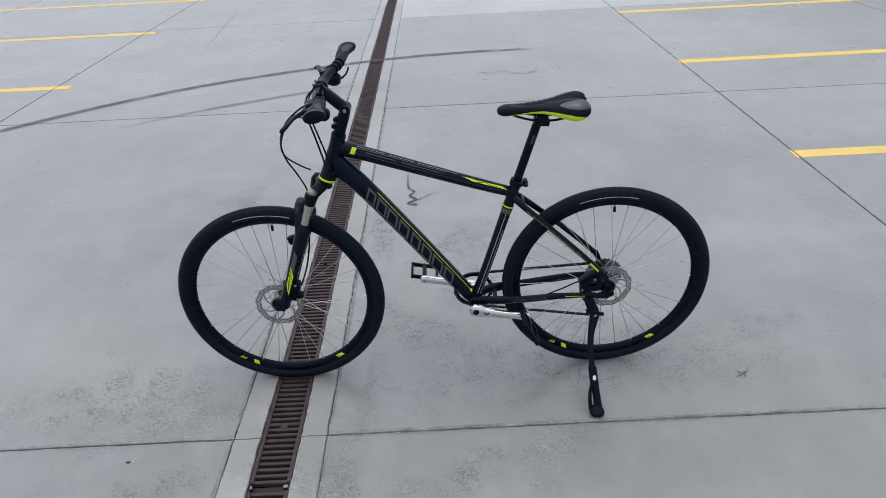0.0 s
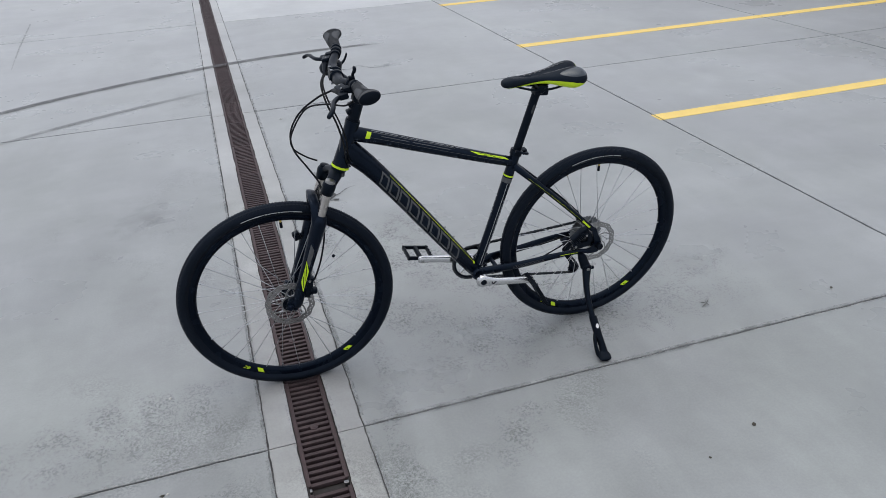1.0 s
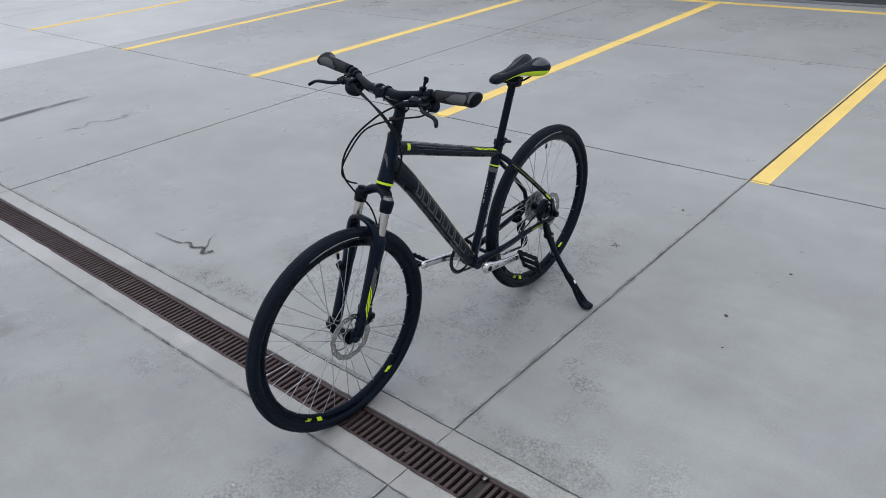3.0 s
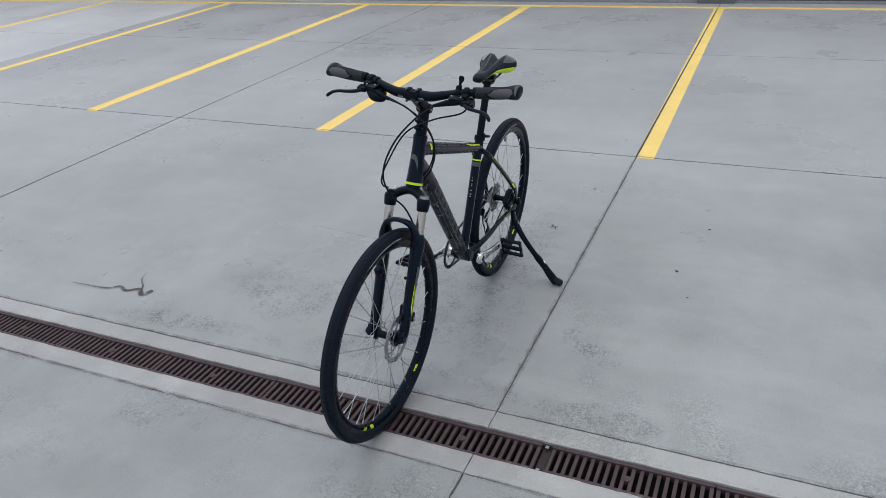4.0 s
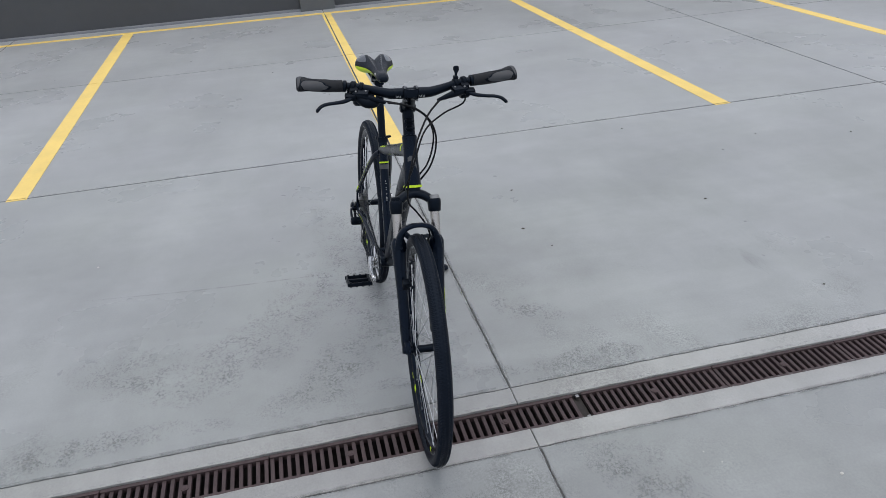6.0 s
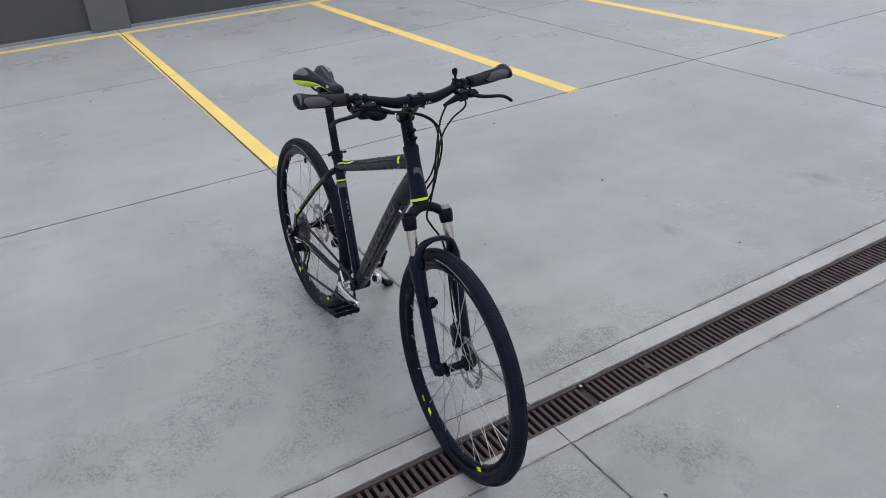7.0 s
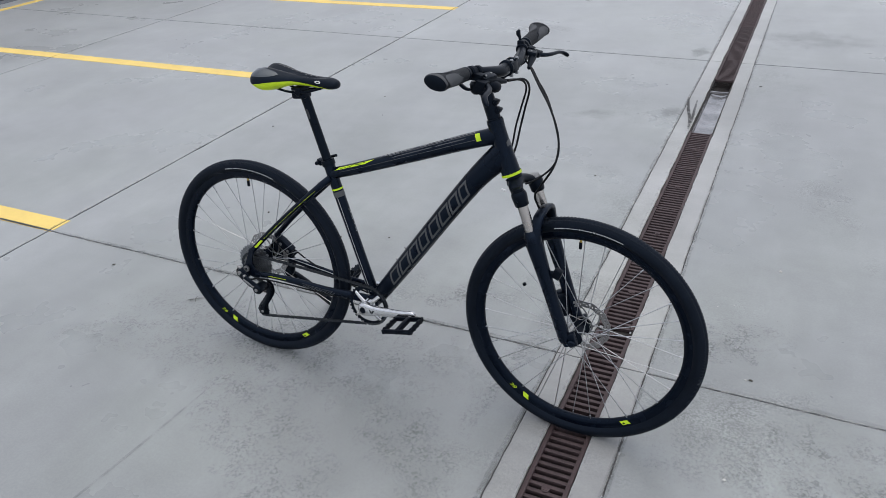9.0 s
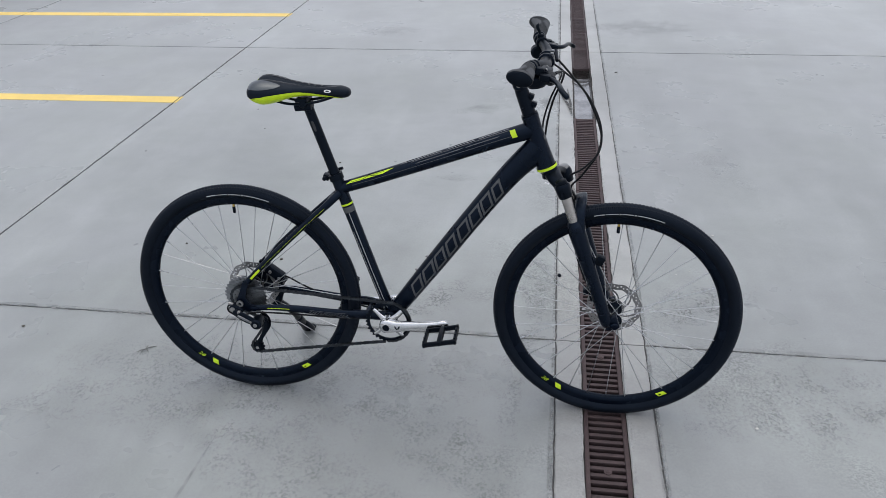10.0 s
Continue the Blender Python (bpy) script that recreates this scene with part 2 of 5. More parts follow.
M_LEAF = material("dry_leaf", (0.05, 0.045, 0.035), 0.8, vary=0.4, scale=60)
M_DRY = material("faded_leaf", (0.105, 0.105, 0.100), 0.8, vary=0.5, scale=60)
M_STONE = material("pale_grit", (0.55, 0.54, 0.52), 0.8, vary=0.25, scale=80)


# ---- mesh helpers ----
def link(name, bm, mat, parent=None, label="", smooth=True, angle=38, basis=None):
    """Links a bmesh as one mesh object, under a thing or a part if given."""
    bmesh.ops.recalc_face_normals(bm, faces=bm.faces)
    me = bpy.data.meshes.new(name)
    bm.to_mesh(me)
    bm.free()
    me.materials.append(mat)
    if smooth:
        me.polygons.foreach_set("use_smooth", [True] * len(me.polygons))
        me.set_sharp_from_angle(angle=radians(angle))
    ob = new(name, me)
    ob.parent = parent
    if basis is not None:
        ob.matrix_basis = basis
    return tagged(ob, label)


def V(*a):
    return Vector(a)


def glide(keys, steps=6):
    """Smooth rows of numbers through the given rows (Catmull-Rom)."""
    ks = [np.array(k, float) for k in keys]
    ks = [2 * ks[0] - ks[1]] + ks + [2 * ks[-1] - ks[-2]]
    out = []
    for i in range(1, len(ks) - 2):
        a, b, c, d = ks[i - 1:i + 3]
        for j in range(steps):
            t = j / steps
            out.append(0.5 * (2 * b + (c - a) * t + (2 * a - 5 * b + 4 * c - d) * t * t + (3 * b - a - 3 * c + d) * t ** 3))
    out.append(ks[-2])
    return out


def hoops(rows, ref):
    """Centre, side, up and half sizes along a tube; rows of x, y, z, a, b. ref: the way in which the side looks, or None to carry it along."""
    out, side = [], None
    n = len(rows)
    for i, r in enumerate(rows):
        c = Vector(r[:3])
        t = (Vector(rows[min(i + 1, n - 1)][:3]) - Vector(rows[max(i - 1, 0)][:3])).normalized()
        if ref is not None:
            s = Vector(ref)
        elif side is None:
            s = Vector((0.31, 0.87, 0.2))
        else:
            s = side
        side = (s - t * s.dot(t)).normalized()
        a = r[3]
        out.append((c, side, t.cross(side), a, r[4] if len(r) > 4 else a))
    return out


def skin(bm, hs, n=16, caps=True, power=1.0):
    rings = []
    for c, s, u, a, b in hs:
        ring = []
        for k in range(n):
            w = 2 * math.pi * k / n
            x, y = math.cos(w), math.sin(w)
            if power != 1.0:
                x, y = math.copysign(abs(x) ** power, x), math.copysign(abs(y) ** power, y)
            ring.append(bm.verts.new(c + s * (a * x) + u * (b * y)))
        rings.append(ring)
    for p, q in zip(rings, rings[1:]):
        for k in range(n):
            bm.faces.new((p[k], p[(k + 1) % n], q[(k + 1) % n], q[k]))
    if caps:
        bm.faces.new(rings[0][::-1])
        bm.faces.new(rings[-1])
    return bm


def tube(bm, rows, n=16, ref=(0, 1, 0), steps=0, power=1.0):
    rows = glide(rows, steps) if steps else rows
    return skin(bm, hoops(rows, ref), n, True, power)


def rod(bm, p, q, r, n=12):
    """A straight round bar from p to q with slightly broken edges."""
    p, q = Vector(p), Vector(q)
    e = (q - p).normalized() * min(r * 0.25, (q - p).length * 0.2)
    rows = [(*p, r * 0.8), (*(p + e), r), (*(q - e), r), (*q, r * 0.8)]
    return skin(bm, hoops(rows, None), n)


def block(bm, centre, size, turn=(0, 0, 0), bevel=0.15):
    """A bevelled block."""
    m = pose(*centre, *turn) @ Matrix.Diagonal((*size, 1))
    made = bmesh.ops.create_cube(bm, size=1.0, matrix=m)
    if bevel:
        edges = list({e for v in made["verts"] for e in v.link_edges})
        bmesh.ops.bevel(bm, geom=edges, offset=min(size) * bevel, segments=2, profile=0.6, affect='EDGES')
    return bm


def patch(bm, hs, s0, s1, a0, a1, off=0.0007, ns=6, na=5, slant=0.0, oval=0.0):
    """A skin of paint on a tube, from s0 to s1 along it and a0 to a1 degrees round it; slant shifts it along with the angle."""
    grid = []
    for i in range(ns + 1):
        row = []
        for j in range(na + 1):
            f = j / na
            s = s0 + (s1 - s0) * i / ns + slant * (f - 0.5)
            narrow = 1 - oval * (1 - math.sqrt(max(1 - (2 * i / ns - 1) ** 2, 0.0)))
            w = radians((a0 + a1) / 2 + (a1 - a0) * (f - 0.5) * narrow)
            x = min(max(s, 0), 1) * (len(hs) - 1)
            k = min(int(x), len(hs) - 2)
            g = x - k
            (c, d, u, a, b), (c2, d2, u2, a2, b2) = hs[k], hs[k + 1]
            c, d, u = c.lerp(c2, g), d.lerp(d2, g), u.lerp(u2, g)
            a, b = a + (a2 - a) * g, b + (b2 - b) * g
            row.append(bm.verts.new(c + d * ((a + off) * math.cos(w)) + u * ((b + off) * math.sin(w))))
        grid.append(row)
    for i in range(ns):
        for j in range(na):
            bm.faces.new((grid[i][j], grid[i + 1][j], grid[i + 1][j + 1], grid[i][j + 1]))
    return bm


def lathe(bm, profile, n=48, wobble=None):
    """Turns rows of radius and place along the axle (y) round the axle; closed where the profile's ends meet."""
    rings = []
    for i in range(n):
        w = 2 * math.pi * i / n
        rings.append([bm.verts.new(((r + (wobble(i, k) if wobble else 0)) * math.cos(w), y, (r + (wobble(i, k) if wobble else 0)) * math.sin(w))) for k, (r, y) in enumerate(profile)])
    m = len(profile)
    for i in range(n):
        p, q = rings[i], rings[(i + 1) % n]
        for k in range(m):
            bm.faces.new((p[k], p[(k + 1) % m], q[(k + 1) % m], q[k]))
    return bm


def disc_plate(bm, cells, radii, n, y0, y1, edge=None, twist=None):
    """A flat ring plate with holes: cells(i, k) tells whether the cell at angle i of n and ring k is there; edge moves a ring's radius, twist turns it."""
    vs = {}

    def vert(i, k, y):
        key = (i % n, k, y)
        if key not in vs:
            w = 2 * math.pi * i / n + (twist[k] if twist else 0)
            r = radii[k] + (edge(i % n, k) if edge else 0)
            vs[key] = bm.verts.new((r * math.cos(w), y, r * math.sin(w)))
        return vs[key]
    on = {(i, k) for i in range(n) for k in range(len(radii) - 1) if cells(i, k)}
    for i, k in on:
        for y in (y0, y1):
            bm.faces.new((vert(i, k, y), vert(i + 1, k, y), vert(i + 1, k + 1, y), vert(i, k + 1, y)))
        for di, dk, a, b in ((-1, 0, (i, k), (i, k + 1)), (1, 0, (i + 1, k), (i + 1, k + 1)), (0, -1, (i, k), (i + 1, k)), (0, 1, (i, k + 1), (i + 1, k + 1))):
            if ((i + di) % n, k + dk) not in on:
                bm.faces.new((vert(*a, y0), vert(*b, y0), vert(*b, y1), vert(*a, y1)))
    return bm


def gear(bm, teeth, r, y0, y1, inner, tooth=0.0045):
    """A toothed disc with a bore."""
    n = teeth * 4
    return disc_plate(bm, lambda i, k: True, [inner, r - tooth, r], n, y0, y1, lambda i, k: (0 if i % 4 in (0, 1) else -tooth * 0.95) if k == 2 else 0)


def lettering(text, size):
    """Flat letters as mesh data, centred, in the x-y plane."""
    cu = bpy.data.curves.new("letters", 'FONT')
    cu.body, cu.size, cu.align_x, cu.align_y, cu.shear = text, size, 'CENTER', 'CENTER', 0.3
    cu.extrude = 0.0002
    ob = bpy.data.objects.new("letters", cu)
    scene.collection.objects.link(ob)
    me = bpy.data.meshes.new_from_object(ob.evaluated_get(bpy.context.evaluated_depsgraph_get()))
    bpy.data.objects.remove(ob)
    return me


# ---- the yard: ground, drain, markings, wall ----
JOINT = 0.0075
XS = [-13.4, -8.15, -5.5, -2.83, -0.153]
XS2 = [0.153, 2.652, 5.30, 7.85]
YS = [-14.35, -10.77, -7.18, -3.58, 0.0, 3.575, 7.19, 10.8, 14.4]

def plate_with_hole(rim, hole, z):
    """A flat sheet between two rectangles given as x0, y0, x1, y1."""
    bm = bmesh.new()
    loops = []
    for x0, y0, x1, y1 in (rim, hole):
        loops.append([bm.verts.new((x, y, z)) for x, y in ((x0, y0), (x1, y0), (x1, y1), (x0, y1))])
    for k in range(4):
        bm.faces.new((loops[0][k], loops[0][(k + 1) % 4], loops[1][(k + 1) % 4], loops[1][k]))
    return bm


ground = tagged(link("ground", plate_with_hole((-900, -900, 900, 900), (-13.4, -14.35, 7.85, 14.4), -0.002), M_SLAB, smooth=False), "grey concrete yard with dark recessed joints between slabs", "ground", kind="structure")
link("joint_bed", plate_with_hole((-13.41, -14.36, 7.86, 14.41), (-0.0675, -14.3, 0.0675, 14.35), -0.0055), M_JOINT, ground, "dark recessed bed of the joints", smooth=False)

drain = tagged(new("drain_channel"), "long slotted drain channel with brown iron grates set in concrete edging", "drain", kind="structure")
# the channel under the grates: side walls and floor in near-black
bm = bmesh.new()
for x0, x1 in ((-0.0675, -0.058), (0.058, 0.0675)):
    block(bm, ((x0 + x1) / 2, 0.025, -0.075), (x1 - x0, 28.65, 0.13), bevel=0)
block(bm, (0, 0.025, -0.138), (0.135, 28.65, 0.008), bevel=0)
link("channel_bed", bm, M_DEEP, drain, "near-black bed of the channel", smooth=False)
bm = bmesh.new()
for spans in (((-3.40, 0.030), (-2.99, 0.030)), ((-2.99, 0.0), (-2.60, -0.002), (-2.20, 0.002))):
    rows = [[bm.verts.new((x, y, z - deep * (abs(x) < 0.055))) for x, z in ((-0.0575, -0.024), (-0.0565, -0.028), (-0.05, -0.042), (-0.02, -0.050), (0.02, -0.050), (0.05, -0.042), (0.0565, -0.028), (0.0575, -0.024))] for y, deep in spans]
    for p, q in zip(rows, rows[1:]):
        for k in range(7):
            bm.faces.new((p[k], p[k + 1], q[k + 1], q[k]))
block(bm, (0, -2.99, -0.032), (0.113, 0.012, 0.012))
link("open_trough", bm, M_GALV, drain, "open galvanised trough where a grate is missing")


def grate_mesh():
    bm = bmesh.new()
    length = 0.492
    for x in (-0.0565, 0.0565):
        block(bm, (x, 0, -0.016), (0.013, length, 0.020), bevel=0.12)
    n = 19
    for k in range(n + 1):
        y = -length / 2 + 0.007 + (length - 0.014) * k / n
        block(bm, (0, y, -0.018), (0.102, 0.0118, 0.014), bevel=0.12)
    lathe_bm = [(0.006, -0.0085), (0.012, -0.0085), (0.012, -0.024), (0.006, -0.024)]
    ring = [[bm.verts.new((r * math.cos(2 * math.pi * i / 14), r * math.sin(2 * math.pi * i / 14), z)) for r, z in lathe_bm] for i in range(14)]
    for i in range(14):
        p, q = ring[i], ring[(i + 1) % 14]
        for k in range(4):
            bm.faces.new((p[k], p[(k + 1) % 4], q[(k + 1) % 4], q[k]))
    block(bm, (0, 0, -0.012), (0.012, 0.012, 0.010), bevel=0.2)
    return bm


first = link("grate", grate_mesh(), M_IRON, drain, angle=25)
spots = [-0.223 - 0.494 * (k + 0.5) for k in range(28)] + [-0.193 + 0.514 * (k + 0.5) for k in range(28)]
used = False
for y in spots:
    if -3.15 < y < -2.2:
        continue
    stretch = (0.494 if y < -0.2 else 0.514) / 0.4965
    m = Matrix.Translation((random.uniform(-0.0008, 0.0008), y, random.uniform(-0.001, 0.0005))) @ Matrix.Diagonal((1, stretch, 1, 1))
    if not used:
        first.matrix_basis, used = m, True
    else:
        ob = new("grate", first.data)
        ob.parent, ob.matrix_basis = drain, m
bm = bmesh.new()
block(bm, (0.0, -0.208, -0.030), (0.112, 0.028, 0.012))
link("grate_bracket", bm, M_DEEP, drain, "dark bracket in the wide gap between two grates")
for x, w in ((-0.054, 0.007), (0.050, 0.014)):
    bm = bmesh.new()
    block(bm, (x, -0.208, -0.012), (w, 0.012, 0.010))
    link("clip", bm, M_STEEL, drain, "pale metal clip")


def stripe(bm, x0, x1, y0, y1, cuts_x=(), cuts_y=(), gap=0.005, z=0.0022):
    """Road paint as thin slabs that stop at the joints."""
    xs = [x0] + [c + d for c in sorted(cuts_x) if x0 < c < x1 for d in (-gap / 2, gap / 2)] + [x1]
    ys = [y0] + [c + d for c in sorted(cuts_y) if y0 < c < y1 for d in (-gap / 2, gap / 2)] + [y1]
    for i in range(0, len(xs), 2):
        for j in range(0, len(ys), 2):
            block(bm, ((xs[i] + xs[i + 1]) / 2, (ys[j] + ys[j + 1]) / 2, z / 2), (xs[i + 1] - xs[i], ys[j + 1] - ys[j], z), bevel=0)


for near, far in ((-9.28, -9.26), (-6.95, -6.93), (-4.67, -4.62), (-2.33, -2.272), (-0.050, -0.016), (2.238, 2.262), (4.51, 4.55), (6.845, 6.90), (9.3, 9.3)):
    bm = bmesh.new()
    stripe(bm, 2.632, 7.50, near - 0.0575, near + 0.0575, (2.652, 5.30), (-0.02,) if abs(near) < 0.1 else (), gap=0.008)
    for v in bm.verts:
        slip = (far - near) * (v.co.x - 2.632) / 4.868
        if abs(near) < 0.1 and -0.03 < v.co.y < -0.01:
            v.co.y += 0.020 + (0.003 if v.co.y > -0.02 else -0.004)
        elif abs(near) < 0.1 and v.co.y > -0.01:
            v.co.y += max(slip - 0.005, -0.001)
        else:
            v.co.y += slip
    tagged(link("bay_line", bm, M_YELLOW, smooth=False), "pale yellow painted parking bay line on the concrete", "parking line", "bay lines by the wall", "structure")
for k in range(-3, 4):
    y = 4.69 + 2.335 * k
    if y < 4:
        continue
    bm = bmesh.new()
    stripe(bm, -7.8, -2.69, y - 0.0575, y + 0.0575, (-2.83, -5.5), gap=0.008)
    tagged(link("bay_line", bm, M_YELLOW, smooth=False), "pale yellow painted parking bay line on the concrete", "parking line", "bay lines across the yard", "structure")
bm = bmesh.new()
stripe(bm, 7.505, 7.605, -12, 13, (), YS, gap=0.008)
tagged(link("bay_end_line", bm, M_YELLOW, smooth=False), "long yellow line painted along the foot of the wall", "parking line", kind="structure")

bm = bmesh.new()
block(bm, (8.0, 0.3, 0.575), (0.24, 30, 1.15), bevel=0.02)
wall = tagged(link("wall_east", bm, M_WALL, smooth=False), "low dark grey rendered parapet wall behind the parking bays", "wall", kind="structure")
bm = bmesh.new()
block(bm, (7.87, 0.3, 0.012), (0.05, 30, 0.03), bevel=0.1)
link("plinth", bm, M_PLINTH, wall, "narrow pale strip along the foot of the wall")
for y in (-6.9, 0.05, 7.0):
    bm = bmesh.new()
    block(bm, (7.86, y, 0.57), (0.10, 0.42, 1.14), bevel=0.05)
    link("pilaster", bm, M_COLUMN, wall, "slightly paler grey pilaster", smooth=False)


def ribbon(name, rows, mat, label, category, steps=8, z=0.0035, ragged=0.15, edge=0.25):
    """A thin film along a line; rows of x, y, width, cover."""
    rows = glide(rows, steps)
    bm = bmesh.new()
    cover = []
    prev = None
    for i, (x, y, w, c) in enumerate(rows):
        p, q = rows[max(i - 1, 0)], rows[min(i + 1, len(rows) - 1)]
        t = Vector((q[0] - p[0], q[1] - p[1], 0)).normalized()
        s = Vector((-t.y, t.x, 0))
        line = []
        for k in range(5):
            f = (k - 2) / 2
            j = 1 + ragged * noise.noise((x * 20 + k, y * 20, 3.1))
            line.append(bm.verts.new(Vector((x, y, z)) + s * (f * w / 2 * j)))
            cover.append(max(c, 0) * (edge if abs(f) == 1 else 1.0))
        if prev:
            for k in range(4):
                bm.faces.new((prev[k], prev[k + 1], line[k + 1], line[k]))
        prev = line
    ob = tagged(link(name, bm, mat, smooth=False), label, category, kind="structure")
    at = ob.data.attributes.new("cover", 'FLOAT', 'POINT')
    at.data.foreach_set("value", cover)
    ob.visible_shadow = False
    return ob


ribbon("tyre_mark", [(-4.3, 1.9, .09, .6), (-3.4, 2.75, .10, .8), (-2.70, 3.48, .10, .9), (-2.07, 4.07, .10, 1), (-1.28, 4.60, .10, 1), (-0.13, 5.07, .11, 1), (0.70, 5.24, .11, 1), (1.22, 5.27, .09, .9), (1.52, 5.25, .05, 0.0)], M_MARK, "dark curved tyre skid mark on the concrete", "tyre mark")
ribbon("tyre_mark", [(-1.80, 3.39, .05, 0.1), (-1.30, 3.73, .07, .55), (-0.69, 4.04, .08, .55), (-0.12, 4.27, .07, .15)], M_MARK, "faint curved tyre skid mark on the concrete", "tyre mark")
ribbon("dirt_trail", [(0.36, 2.22, .012, .3), (0.368, 2.02, .016, .8), (0.40, 1.96, .019, .9), (0.38, 1.90, .020, 1), (0.41, 1.85, .023, 1), (0.375, 1.80, .028, 1), (0.42, 1.775, .026, 1)], M_TAR, "dark wavy dried trail on the concrete", "stain")
ribbon("dirt_trail", [(0.40, 1.83, .014, .9), (0.44, 1.855, .011, .8), (0.48, 1.90, .010, .7), (0.515, 1.92, .006, .5), (0.545, 1.93, .005, .2)], M_TAR, "thin dark dried trail on the concrete", "stain")
ribbon("dirt_trail", [(0.90, 4.47, .02, .4), (0.96, 4.46, .03, .9), (1.02, 4.41, .03, .9), (1.12, 4.50, .03, .9), (1.21, 4.40, .035, .9), (1.32, 4.38, .04, .9), (1.38, 4.42, .09, .7), (1.44, 4.40, .05, .2)], M_FAINT, "faint grey smear on the concrete", "stain")
ribbon("scratch", [(1.16, 0.58, .006, .2), (1.17, 0.75, .012, .8), (1.19, 1.0, .012, .7), (1.22, 1.26, .01, .6), (1.27, 1.6, .008, .1)], M_FAINT, "faint straight scratch in the concrete", "stain")
ribbon("scratch", [(-1.83, 5.85, .01, .3), (-1.92, 6.9, .02, .9), (-2.02, 8.3, .02, .7)], M_FAINT, "faint dark line across the concrete", "stain")
for x0, x1, c in ((0.16, 1.0, .75), (1.0, 1.9, .8), (1.9, 2.62, .6), (-0.16, -1.6, .35)):
    ribbon("joint_dirt", [(x0, 0.003, .028, .5 * c), (x0 * .7 + x1 * .3, -0.003, .032, c), (x0 * .3 + x1 * .7, 0.002, .026, c), (x1, 0.0, .030, .5 * c)], M_FAINT, "dirt along a joint in the concrete", "stain")
ribbon("joint_dirt", [(2.66, 0.000, .011, .9), (3.6, 0.001, .010, .9), (5.2, 0.000, .009, .8), (7.45, 0.001, .008, .7)], M_TAR, "dark dirt packed in the joint beside the painted line", "stain", steps=16)
for x, y0, y1, c in ((0.155, -2.2, -0.1, .6), (0.156, 0.05, 2.2, .8), (-0.156, -1.6, -0.05, .7), (-0.155, 0.05, 2.4, .8), (0.156, 2.2, 5.0, .6), (-0.156, 2.4, 5.0, .6), (0.156, -5.5, -2.2, .6), (-0.156, -5.5, -1.6, .5)):
    ribbon("joint_dirt", [(x, y0, .018, .6 * c), (x + .002, y0 * .7 + y1 * .3, .026, c), (x - .002, y0 * .3 + y1 * .7, .020, c), (x, y1, .022, .6 * c)], M_FAINT, "dirt along a joint in the concrete", "stain")
for x, y0, y1, c in ((0.158, -2.6, 0.0, .9), (0.158, 0.0, 2.6, .8), (-0.158, -2.6, 0.0, .8), (-0.158, 0.0, 2.6, .8), (0.160, 2.6, 6.5, .7), (-0.160, 2.6, 6.5, .7), (0.160, -6.0, -2.6, .8), (-0.160, -6.0, -2.6, .6), (-0.071, -3.0, 2.5, .3), (0.071, -3.0, 2.5, .4)):
    ribbon("joint_chips", [(x, y0, .010, .6 * c), (x + .003, y0 * .7 + y1 * .3, .016, c), (x - .002, y0 * .3 + y1 * .7, .010, c), (x, y1, .014, .6 * c)], M_CHIP, "pale chipped edge along a joint in the concrete", "stain", z=0.0042, steps=24, ragged=0.6)
for x0, x1, y, c in ((0.16, 1.2, 0.007, .8), (1.2, 2.64, 0.007, 1), (0.16, 2.6, -0.007, .7), (-0.16, -2.9, 0.006, .8), (0.16, 2.6, 3.581, .6), (0.16, 2.6, -3.586, .6)):
    ribbon("joint_chips", [(x0, y, .010, .6 * c), (x0 * .7 + x1 * .3, y + .002, .013, c), (x0 * .3 + x1 * .7, y - .002, .009, c), (x1, y, .012, .6 * c)], M_CHIP, "pale chipped edge along a joint in the concrete", "stain", z=0.0042, steps=24, ragged=0.6)
ribbon("joint_chips", [(2.658, -3.5, .010, .6), (2.659, -1.5, .012, .9), (2.658, 0.5, .010, .8), (2.659, 3.6, .010, .6)], M_CHIP, "pale chipped edge along a joint in the concrete", "stain", z=0.0042, steps=24, ragged=0.6)
WORN_A = [(0.75, 1.60, .12, 0), (0.66, 1.38, .30, .5), (0.56, 1.13, .32, .5), (0.68, 0.90, .36, .45), (0.85, 0.72, .34, .45), (1.05, 0.62, .28, .4), (1.30, 0.50, .10, 0)]
WORN_B = [(0.25, 0.90, .08, 0), (0.34, 0.66, .20, .6), (0.55, 0.50, .28, .5), (0.72, 0.52, .15, 0)]
